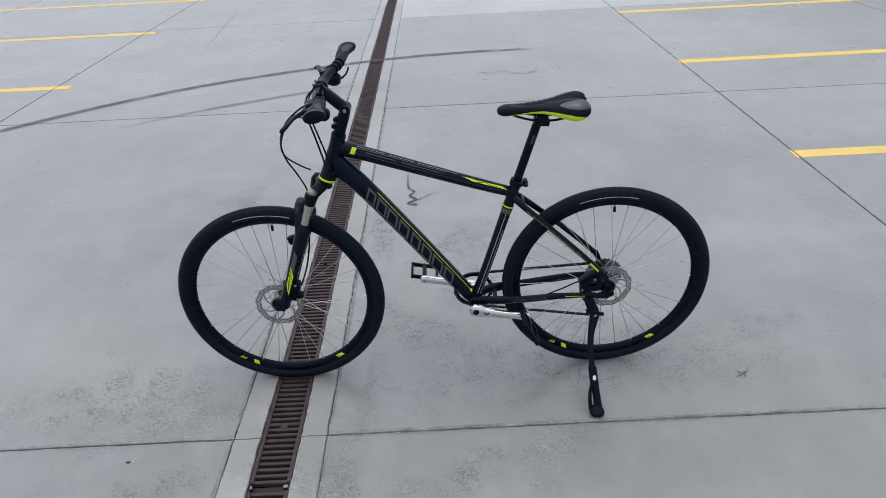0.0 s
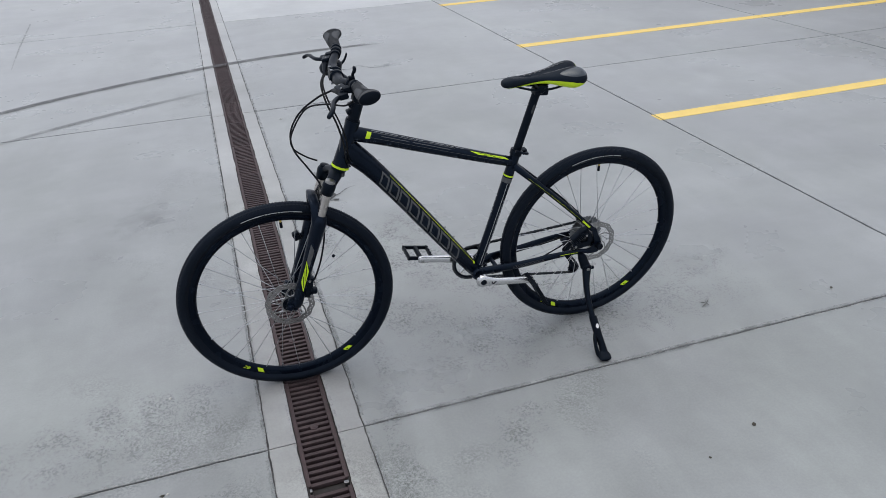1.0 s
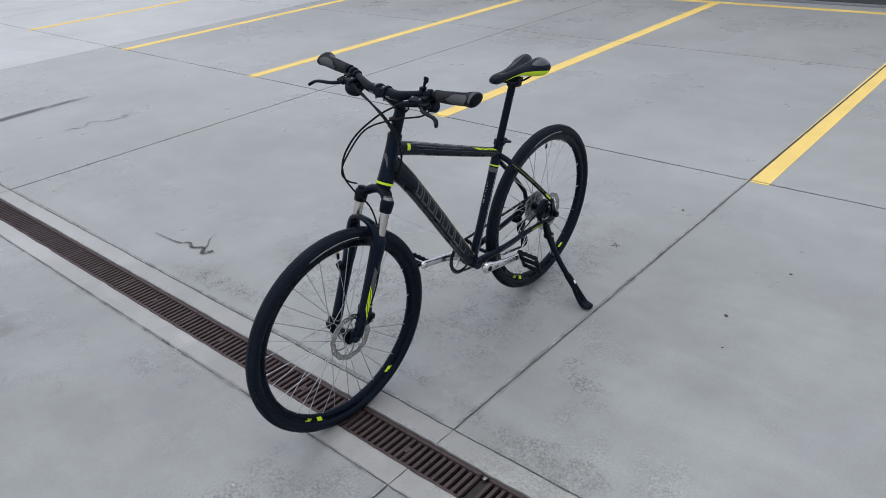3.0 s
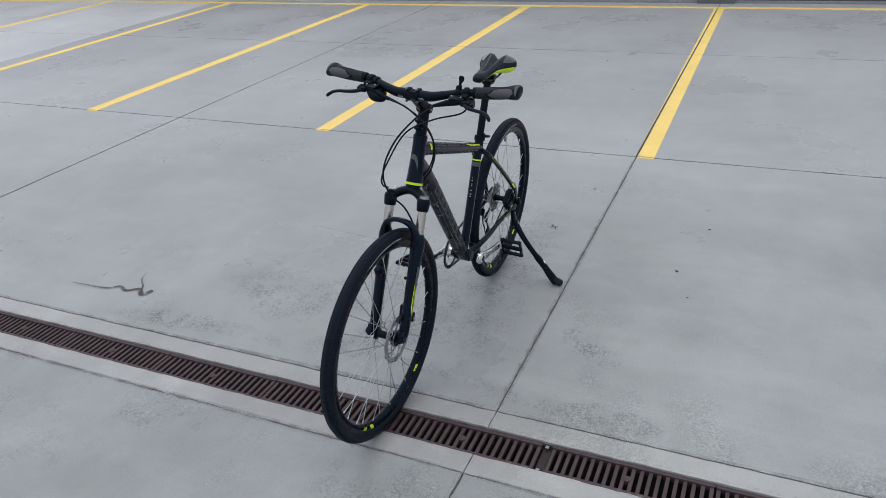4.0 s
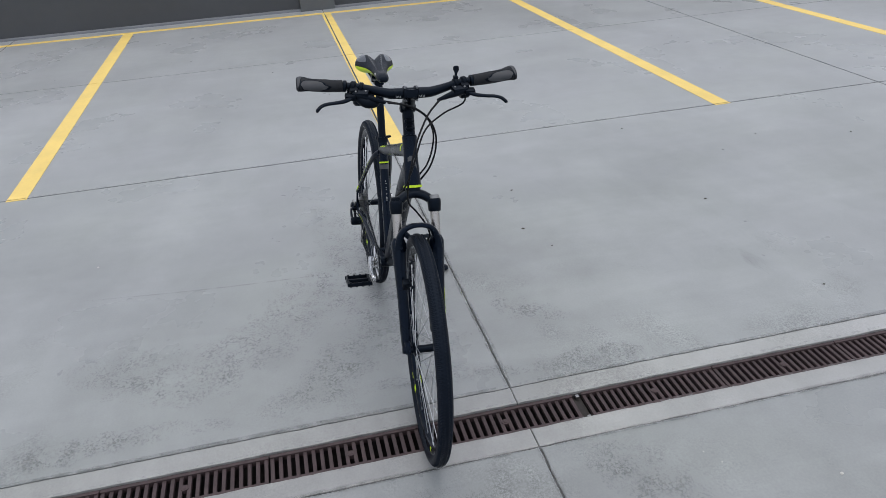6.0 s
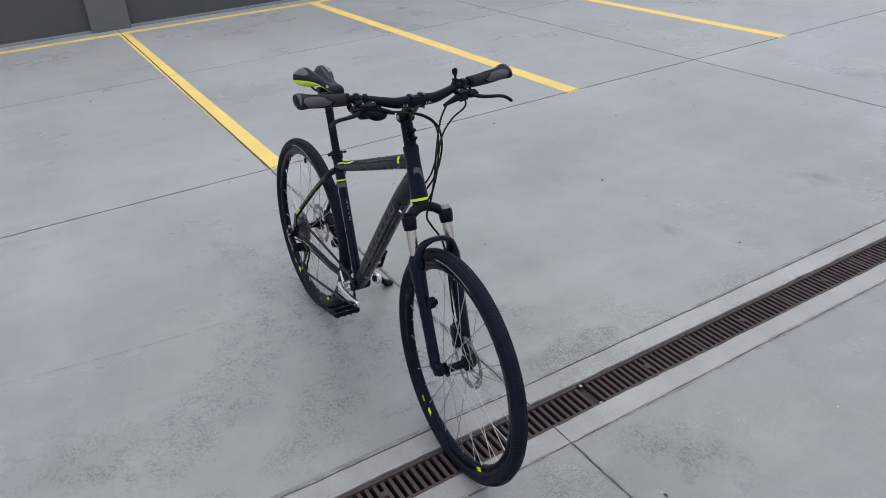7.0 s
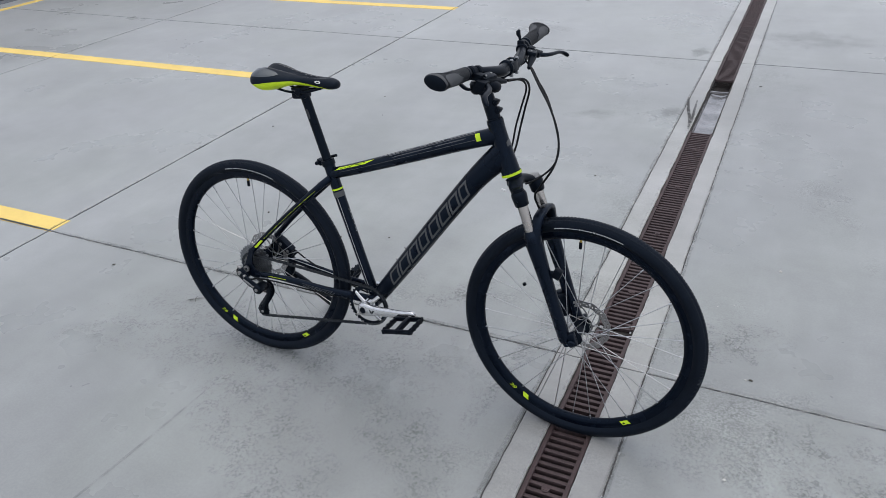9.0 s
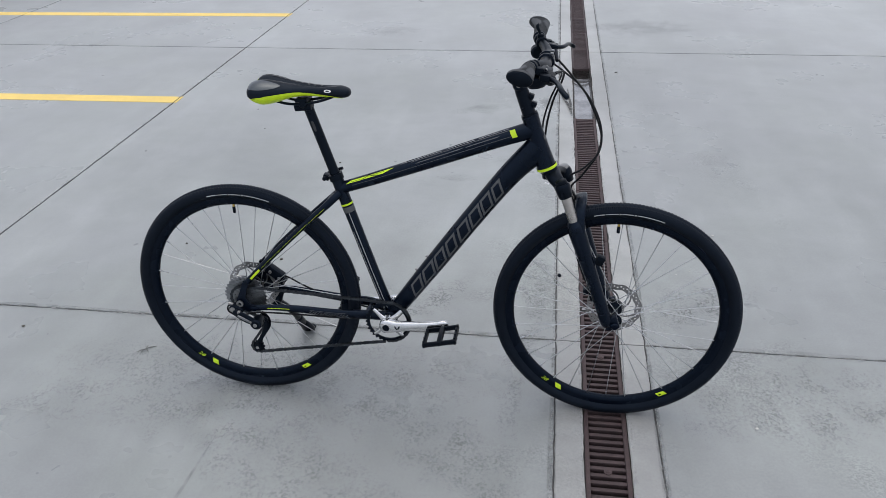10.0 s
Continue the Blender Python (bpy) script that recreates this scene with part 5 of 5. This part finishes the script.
cable("stay_hose", [(0.395, 0.030, 0.292), (0.33, 0.040, 0.300), (0.24, 0.046, 0.320), (0.16, 0.048, 0.352), (0.11, 0.050, 0.378), (0.075, 0.052, 0.385)], "black brake hose along the chain stay")
cable("stay_hose", [(0.40, -0.030, 0.296), (0.30, -0.048, 0.303), (0.16, -0.058, 0.312), (0.05, -0.070, 0.318), (0.00, -0.082, 0.312), (-0.034, -0.084, 0.322), (-0.038, -0.082, 0.340), (-0.024, -0.080, 0.348)], "black gear cable along the chain stay")

# cranks, chainring, pedals
def crank(side, end, label):
    y = side * 0.072
    yo = side * 0.089
    a = BOTTOM
    keys = ((-0.125, 0, .005, .009), (-0.10, 0, .010, .0165), (-0.05, 0, .0135, .0215), (0.03, 0, .014, .0228), (0.11, .2, .0130, .0200), (0.22, .4, .0115, .0165), (0.5, .75, .0100, .0138), (0.85, 1, .0088, .0128), (0.97, 1, .0088, .0145), (1.05, 1, .0080, .0125), (1.085, 1, .005, .006))
    rows = [(a.x + (end.x - a.x) * f, y + (yo - y) * w, a.z + (end.z - a.z) * f, p, q) for f, w, p, q in keys]
    bm = bmesh.new()
    hs = hoops(glide(rows, 4), (0, 1, 0))
    skin(bm, hs, 18, True, 0.75)
    arm = link("crank_arm", bm, M_ALLOY, bicycle, label)
    bm = bmesh.new()
    rod(bm, (a.x, side * 0.055, a.z), (a.x, side * 0.0875, a.z), 0.0115, 18)
    link("crank_bolt", bm, M_MATTE, arm, "black crank bolt")
    up = 0 if side > 0 else 180
    for k in range(2):
        bm = bmesh.new()
        patch(bm, hs, 0.47 + 0.028 * k, 0.484 + 0.028 * k, up - 18, up + 18, off=0.0008, ns=1, slant=0.02 * (1 - 2 * k))
        link("block_mark", bm, M_MATTE, arm, "dark slanted mark")
    return arm


END_R, END_L = V(0.615, 0, 0.326), V(0.274, 0, 0.277)
crank(-1, END_R, "polished aluminium crank arm on the chain side")
crank(1, END_L, "polished aluminium crank arm on the kickstand side")
bm = bmesh.new()
RING_Y = -0.050
gear(bm, 34, 0.0695, -0.0014, 0.0014, 0.056, 0.005)
ring = link("chainring", bm, M_MATTE, bicycle, "black toothed chainring", angle=30, basis=Matrix.Translation((BOTTOM.x, RING_Y, BOTTOM.z)))
bm = bmesh.new()
lathe(bm, [(0.012, 0.006), (0.021, 0.006), (0.021, -0.010), (0.012, -0.010)], 24)
for k in range(4):
    w = math.pi / 4 + k * math.pi / 2
    d, e = V(math.cos(w), 0, math.sin(w)), V(-math.sin(w), 0, math.cos(w))
    tube(bm, [(*(d * 0.014 - V(0, 0.006, 0)), .0095, .0045), (*(d * 0.034 - V(0, 0.005, 0)), .0068, .004), (*(d * 0.052 - V(0, 0.004, 0)), .0062, .0035), (*(d * 0.060 - V(0, 0.003, 0)), .0050, .0025)], 10, e, 3)
link("spider", bm, M_ALLOY, ring, "polished four-armed spider")


def pedal(name, centre, side, pitch, label):
    """A cage pedal: two plates with windows on a core; pitch: by how much its nose points down."""
    m = Matrix.Translation(centre) @ Matrix.Rotation(radians(pitch), 4, 'Y')
    bm = bmesh.new()
    L, W, H = 0.098, 0.088, 0.0135
    for x in (-L / 2 + 0.005, L / 2 - 0.005):
        block(bm, (x, 0, 0), (0.0075, W, H), bevel=0.25)
    for y in (-W / 2 + 0.006, W / 2 - 0.006):
        block(bm, (0, y, 0), (L * 0.98, 0.0075, H), bevel=0.25)
    block(bm, (0, 0, 0), (0.0145, W, H * 1.1), bevel=0.35)
    for x in (-L / 2 + 0.004, L / 2 - 0.004):
        for k in range(4):
            y = -W / 2 + 0.012 + k * (W - 0.024) / 3
            block(bm, (x, y, H / 2), (0.005, 0.006, 0.006), bevel=0.2)
            block(bm, (x, y, -H / 2), (0.005, 0.006, 0.006), bevel=0.2)
    bmesh.ops.transform(bm, matrix=m, verts=bm.verts)
    ob = link(name, bm, M_PLASTIC, bicycle, label)
    bm = bmesh.new()
    rod(bm, (centre[0], side * 0.080, centre[2]), (centre[0], centre[1], centre[2]), 0.0065, 14)
    link("spindle", bm, M_STEEL, ob, "steel pedal spindle")
    return ob


pedal("pedal", (0.615, -0.143, 0.322), -1, -12, "black plastic cage pedal lying flat")
pedal("pedal", (0.272, 0.146, 0.275), 1, -62, "black plastic cage pedal hanging on edge")

# chain
COG = 0.0127 * 20 / (2 * math.pi)
JOCKEY_A, JOCKEY_B = V(0.048, -0.048, 0.270), V(0.026, -0.050, 0.183)
path = []
for k in range(13):
    w = radians(-92 + 187 * k / 12)
    path.append((BOTTOM.x + 0.067 * math.cos(w), -0.050, BOTTOM.z + 0.067 * math.sin(w)))
for k in range(1, 5):
    path.append((BOTTOM.x * (1 - k / 5), -0.050 + 0.005 * k / 5, BOTTOM.z + 0.067 + (REAR_AXLE.z + COG - BOTTOM.z - 0.067) * k / 5))
for k in range(9):
    w = radians(90 + 150 * k / 8)
    path.append((COG * math.cos(w), -0.045, REAR_AXLE.z + COG * math.sin(w)))
for k in range(4):
    w = radians(120 - 100 * k / 3)
    path.append((JOCKEY_A.x + 0.021 * math.cos(w), -0.047, JOCKEY_A.z + 0.021 * math.sin(w)))
for k in range(5):
    w = radians(150 + 115 * k / 4)
    path.append((JOCKEY_B.x + 0.021 * math.cos(w), -0.049, JOCKEY_B.z + 0.021 * math.sin(w)))
for k in range(1, 6):
    p, q = V(*path[-1]), V(BOTTOM.x, -0.050, BOTTOM.z - 0.067)
    path.append(tuple(p.lerp(q, 1 / (6 - k + 0.001))) if k < 5 else tuple(q))
dense = []
for p, q in zip(path, path[1:]):
    p, q = V(*p), V(*q)
    n = max(int((q - p).length / 0.001), 1)
    dense += [p.lerp(q, i / n) for i in range(n)]
links, last = [dense[0]], dense[0]
for p in dense:
    if (p - last).length >= 0.0127:
        links.append(p)
        last = p
bm = bmesh.new()
for k, (p, q) in enumerate(zip(links, links[1:])):
    d = (q - p).normalized()
    up = d.cross(V(0, 1, 0)).normalized()
    gap = 0.0031 if k % 2 else 0.0021
    for y in (-gap, gap):
        vs = []
        for along, h in ((-0.003, 0.0), (-0.0015, 0.0042), (0.0063, 0.0030), (0.0142, 0.0042), (0.0157, 0.0), (0.0142, -0.0042), (0.0063, -0.0030), (-0.0015, -0.0042)):
            vs.append(p + d * along + up * h + V(0, y, 0))
        lo = [bm.verts.new(v - V(0, 0.0005, 0)) for v in vs]
        hi = [bm.verts.new(v + V(0, 0.0005, 0)) for v in vs]
        bm.faces.new(lo)
        bm.faces.new(hi[::-1])
        for i in range(8):
            bm.faces.new((lo[i], lo[(i + 1) % 8], hi[(i + 1) % 8], hi[i]))
    skin(bm, hoops([(*(p - V(0, 0.0030, 0)), .0032), (*(p + V(0, 0.0030, 0)), .0032)], (1, 0, 0)), 6)
link("chain", bm, M_CHAIN, bicycle, "dark oiled roller chain", smooth=False)

# rear derailleur
bm = bmesh.new()
tube(bm, [(-0.004, -0.079, 0.328, .009, .012), (-0.016, -0.080, 0.334, .010, .014), (-0.026, -0.080, 0.338, .008, .010)], 14, (0, 1, 0), 3)
rod(bm, (-0.020, -0.092, 0.336), (-0.020, -0.066, 0.336), 0.0125, 18)
rod(bm, (0.000, -0.090, 0.329), (0.000, -0.064, 0.329), 0.0100, 18)
derailleur = link("rear_derailleur", bm, M_MATTE, bicycle, "black rear derailleur with bright pivots")
for name, rows, mat, label in (
        ("outer_link", [(-0.018, -0.092, 0.329, .0040, .0105), (0.004, -0.095, 0.319, .0048, .0130), (0.026, -0.096, 0.307, .0048, .0138), (0.044, -0.094, 0.297, .0040, .0120)], M_MATTE, "black outer link"),
        ("inner_link", [(-0.006, -0.078, 0.312, .0050, .0080), (0.014, -0.080, 0.300, .0055, .0090), (0.034, -0.078, 0.288, .0050, .0085)], M_PLASTIC, "black inner link"),
        ("link_plate", [(-0.004, -0.099, 0.319, .0014, .0036), (0.014, -0.101, 0.311, .0016, .0044), (0.030, -0.1005, 0.302, .0014, .0036)], M_COG, "bare metal link plate")):
    bm = bmesh.new()
    tube(bm, rows, 12, (0, 1, 0), 4, 0.75)
    link(name, bm, mat, derailleur, label)
bm = bmesh.new()
lathe(bm, [(0.004, -0.102), (0.013, -0.102), (0.0175, -0.097), (0.0175, -0.066), (0.013, -0.060), (0.004, -0.060)], 26)
bmesh.ops.translate(bm, vec=(0.048, 0, 0.291), verts=bm.verts)
link("cage_knuckle", bm, M_MATTE, derailleur, "black round knuckle")
for y in (-0.059, -0.040):
    bm = bmesh.new()
    tube(bm, [(0.046, y, 0.302, .0015, .006), (0.060, y, 0.282, .0016, .0100), (0.062, y, 0.256, .0016, .0085), (0.046, y, 0.226, .0015, .0062), (0.032, y, 0.203, .0015, .0062), (0.026, y, 0.184, .0015, .0105), (0.019, y, 0.172, .0015, .005)], 12, (0, 1, 0), 4)
    link("cage_plate", bm, M_MATTE, derailleur, "black jockey cage plate")
for c in (JOCKEY_A, JOCKEY_B):
    bm = bmesh.new()
    gear(bm, 11, 0.0215, -0.0015, 0.0015, 0.005, 0.004)
    link("jockey_wheel", bm, M_PLASTIC, derailleur, "black jockey wheel", basis=Matrix.Translation(c))
for p, q, r in (((-0.020, -0.091, 0.336), (-0.020, -0.0955, 0.336), 0.0080), ((0.000, -0.089, 0.329), (0.000, -0.0985, 0.329), 0.0058), ((0.048, -0.1015, 0.291), (0.048, -0.105, 0.291), 0.0060), ((0.034, -0.097, 0.300), (0.034, -0.1025, 0.300), 0.0038), ((0.026, -0.055, 0.183), (0.026, -0.0625, 0.183), 0.0050), ((0.048, -0.055, 0.270), (0.048, -0.0625, 0.270), 0.0045)):
    bm = bmesh.new()
    rod(bm, p, q, r, 14)
    link("pivot_bolt", bm, M_STEEL, derailleur, "small bright steel bolt")
bm = bmesh.new()
rod(bm, (-0.022, -0.080, 0.347), (-0.036, -0.081, 0.352), 0.0045, 12)
link("barrel_adjuster", bm, M_STEEL, derailleur, "small steel barrel adjuster")

# pale end of a cable tie at the fork crown
bm = bmesh.new()
block(bm, (0.893, -0.064, 0.763), (0.013, 0.004, 0.0035), (0, 12, 0), 0.2)
link("cable_tie", bm, M_WHITE, fork, "pale end of a cable tie")

# rear caliper
bm = bmesh.new()
block(bm, (0.070, 0.050, 0.392), (0.062, 0.026, 0.030), (0, 38, 0), 0.25)
block(bm, (0.082, 0.056, 0.368), (0.030, 0.026, 0.024), (0, 30, 0), 0.3)
block(bm, (0.048, 0.052, 0.412), (0.022, 0.024, 0.022), (0, 30, 0), 0.3)
for x, z in ((0.052, 0.402), (0.092, 0.362)):
    rod(bm, (x, 0.056, z), (x, 0.074, z), 0.0075)
block(bm, (0.060, 0.058, 0.360), (0.066, 0.020, 0.024), (0, 6, 0), 0.3)
block(bm, (0.034, 0.058, 0.384), (0.020, 0.022, 0.040), (0, 12, 0), 0.3)
for k in range(4):
    block(bm, (0.058 + 0.009 * k, 0.064, 0.401 - 0.009 * k), (0.005, 0.012, 0.018), (0, 38, 0), 0.35)
rear_caliper = link("rear_caliper", bm, M_MATTE, bicycle, "black hydraulic brake caliper between the stays")
for p, q, r in (((0.052, 0.0735, 0.402), (0.052, 0.0765, 0.402), 0.0045), ((0.092, 0.0735, 0.362), (0.092, 0.0765, 0.362), 0.0045), ((0.058, 0.038, 0.400), (0.058, 0.034, 0.400), 0.0055), ((0.084, 0.038, 0.378), (0.084, 0.034, 0.378), 0.0055)):
    bm = bmesh.new()
    rod(bm, p, q, r, 10)
    link("bolt", bm, M_STEEL, rear_caliper, "small steel bolt")

# kickstand
bm = bmesh.new()
tube(bm, [(0.072, 0.077, 0.333, .008, .010), (0.066, 0.079, 0.318, .010, .016), (0.058, 0.080, 0.298, .011, .017), (0.050, 0.081, 0.278, .012, .018), (0.046, 0.082, 0.266, .012, .014)], 18, (0, 1, 0), 4, 0.8)
rod(bm, (0.047, 0.066, 0.272), (0.047, 0.096, 0.272), 0.0175, 24)
stand = link("kickstand", bm, M_MATTE, bicycle, "black adjustable kickstand propped on the ground")
FOOT = V(0.064, 0.300, 0.027)
KNEE = V(0.047, 0.086, 0.268)
way = (FOOT - KNEE).normalized()
bm = bmesh.new()
def along(f, ahead):
    return (*(KNEE.lerp(FOOT, f) + V(ahead, 0, 0)),)


tube(bm, [(*along(-0.03, -0.004), .018, .014), (*along(0.08, 0.006), .0140, .013), (*along(0.2, 0.014), .0110, .0125), (*along(0.34, 0.017), .0102, .012), (*along(0.5, 0.015), .0100, .012), (*along(0.64, 0.011), .0100, .012)], 14, (1, 0, 0), 4)
link("leg", bm, M_MATTE, stand, "black stand leg")
SHOE = [(*along(0.53, 0.013), .0112, .0125), (*along(0.545, 0.013), .0140, .0142), (*along(0.70, 0.008), .0145, .0142), (*along(0.78, 0.004), .0130, .0130), (*along(0.86, 0.000), .0125, .0125), (*along(0.93, -0.001), .0150, .0125), (0.064, 0.290, 0.0395, .0215, .0120), (0.067, 0.304, 0.0360, .0240, .0100), (0.067, 0.318, 0.0345, .0205, .0080), (0.067, 0.324, 0.0345, .010, .0040)]
SH = hoops(glide(SHOE, 4), (1, 0, 0))
bm = bmesh.new()
skin(bm, SH, 18)
tube(bm, [(*along(0.69, 0.014), .0050, .0090), (*along(0.76, 0.021), .0055, .0095), (*along(0.86, 0.024), .0060, .0100), (*along(0.95, 0.022), .0070, .0100), (0.082, 0.298, 0.037, .0070, .0090)], 12, (1, 0, 0), 4)
shoe = link("shoe", bm, M_PLASTIC, stand, "black plastic shoe with a flared foot")
bm = bmesh.new()
n = 18
c = V(*along(0.655, 0.0095)) + V(0, 0.6, 0.72).normalized() * 0.0152
sx, sy = V(1, 0, 0), way
ctr = bm.verts.new(c)
rimv = [bm.verts.new(c + sx * (0.0058 * math.cos(2 * math.pi * k / n)) + sy * (0.0085 * math.sin(2 * math.pi * k / n))) for k in range(n)]
for k in range(n):
    bm.faces.new((ctr, rimv[k], rimv[(k + 1) % n]))
link("badge", bm, M_WHITE, shoe, "round white badge")
bm = bmesh.new()
rod(bm, (0.047, 0.097, 0.272), (0.047, 0.102, 0.272), 0.006, 12)
link("bolt", bm, M_STEEL, stand, "steel bolt")
bm = bmesh.new()
rod(bm, (0.032, 0.082, 0.267), (0.016, 0.082, 0.265), 0.0065, 12)
link("adjusting_screw", bm, M_MATTE, stand, "small black screw head")


# ---- small litter on the concrete ----
def leaf(x, y, turn, size, label):
    bm = bmesh.new()
    for k in range(5):
        w = radians(turn + (0, 25, 96, 170, 232)[k])
        L = size * (1.0, 0.7, 0.85, 1.1, 0.6)[k]
        d, s = V(math.cos(w), math.sin(w), 0), V(-math.sin(w), math.cos(w), 0)
        pts = [V(0, 0, 0.003), d * L * 0.4 + s * L * 0.07 + V(0, 0, 0.005), d * L + V(0, 0, 0.003), d * L * 0.45 - s * L * 0.07 + V(0, 0, 0.0045)]
        lo = [bm.verts.new(p + V(x, y, 0)) for p in pts]
        hi = [bm.verts.new(p + V(x, y, 0.0012)) for p in pts]
        bm.faces.new(lo)
        bm.faces.new(hi[::-1])
        for i in range(4):
            bm.faces.new((lo[i], lo[(i + 1) % 4], hi[(i + 1) % 4], hi[i]))
    return tagged(link("leaf", bm, M_DRY, smooth=False), label, "leaf", "litter on the ground")


leaf(1.574, 0.206, 40, 0.034, "small dry curled leaf lying on concrete")


def crumb(x, y, r, mat, label, name, seed):
    rnd = random.Random(seed)
    bm = bmesh.new()
    bmesh.ops.create_icosphere(bm, subdivisions=1, radius=r)
    for v in bm.verts:
        v.co *= rnd.uniform(0.7, 1.25)
        v.co.x, v.co.z = v.co.x * 1.3, v.co.z * 0.4
        v.co = Matrix.Rotation(seed, 3, 'Z') @ v.co + Vector((x, y, r * 0.35))
    return tagged(link(name, bm, mat, smooth=False), label, name, "litter on the ground")


for k, (x, y, r) in enumerate(((0.307, 3.31, 0.010), (1.587, 1.606, 0.006), (-0.442, 0.370, 0.006), (-0.508, -0.80, 0.006), (-0.452, -0.082, 0.004), (-0.315, -0.47, 0.003), (-0.37, -0.50, 0.003))):
    crumb(x, y, r, M_STONE, "white pebble lying on the concrete", "pebble", 40 + k)
for k, (x, y, r) in enumerate(((1.293, -0.430, 0.007), (1.084, -0.503, 0.004), (-0.466, -0.085, 0.006), (2.101, 0.124, 0.006), (1.755, -0.519, 0.005), (4.96, 0.688, 0.007), (4.05, 0.267, 0.005), (1.301, -1.42, 0.006), (0.402, -1.430, 0.005), (1.88, -1.87, 0.004), (2.04, -2.19, 0.005), (1.86, -2.72, 0.006), (-0.235, -3.08, 0.009), (2.44, -1.487, 0.005))):
    crumb(x, y, r, M_LEAF, "dark crumb of dirt lying on the concrete", "crumb", 1 + k)


# ---- slabs and edging stones, last ----
def slab(x0, x1, y0, y1, mat, name, parent, z=0.0, thick=0.024, rough_edge=0.0028):
    """A slab with slightly uneven, broken edges."""
    bm = bmesh.new()
    pts = []
    step = 0.025 if (min(abs(x0), abs(x1)) < 3 and min(abs(y0), abs(y1)) < 4) else 0.4
    for (ax, ay), (bx, by) in (((x0, y0), (x1, y0)), ((x1, y0), (x1, y1)), ((x1, y1), (x0, y1)), ((x0, y1), (x0, y0))):
        n = max(int(math.hypot(bx - ax, by - ay) / step), 1)
        for i in range(n):
            f = i / n
            px, py = ax + (bx - ax) * f, ay + (by - ay) * f
            if i:
                j = rough_edge * noise.noise((px * 9, py * 9, x0)) + rough_edge * 0.8 * noise.noise((px * 37, py * 37, y0))
                if ax == bx:
                    px += j
                else:
                    py += j
            pts.append((px, py))
    top = [bm.verts.new((px, py, z - 0.0012)) for px, py in pts]
    cx, cy = (x0 + x1) / 2, (y0 + y1) / 2
    inn = [bm.verts.new((px + math.copysign(min(0.003, abs(cx - px)), cx - px), py + math.copysign(min(0.003, abs(cy - py)), cy - py), z)) for px, py in pts]
    low = [bm.verts.new((px, py, z - thick)) for px, py in pts]
    n = len(pts)
    for k in range(n):
        bm.faces.new((low[k], low[(k + 1) % n], top[(k + 1) % n], top[k]))
        bm.faces.new((top[k], top[(k + 1) % n], inn[(k + 1) % n], inn[k]))
    bm.faces.new(inn)
    return link(name, bm, mat, parent, smooth=False)


def gap(v):
    """Half the width of the joint at v: the one under the bicycle is finer."""
    return JOINT / 2 if abs(v) < 0.01 else JOINT * 0.72


for xs in (XS, XS2):
    for x0, x1 in zip(xs, xs[1:]):
        ys = [y + (0.055 if xs is XS and abs(y - 3.575) < 0.01 else 0.0) for y in YS]
        for y0, y1 in zip(ys, ys[1:]):
            mat = M_PALE if (y0 > 7 and x0 > 0) else M_SLAB
            slab(x0 + (0.0015 if x0 == 0.153 else gap(x0)), x1 - (0.0015 if x1 == -0.153 else gap(x1)), y0 + gap(y0), y1 - gap(y1), mat, "slab", ground)
for s in (-1, 1):
    for y0, y1 in zip(YS, YS[1:]):
        x0, x1 = sorted((s * 0.0665, s * 0.1495))
        slab(x0, x1, y0 + 0.002, y1 - 0.002, M_EDGE, "edging", drain)
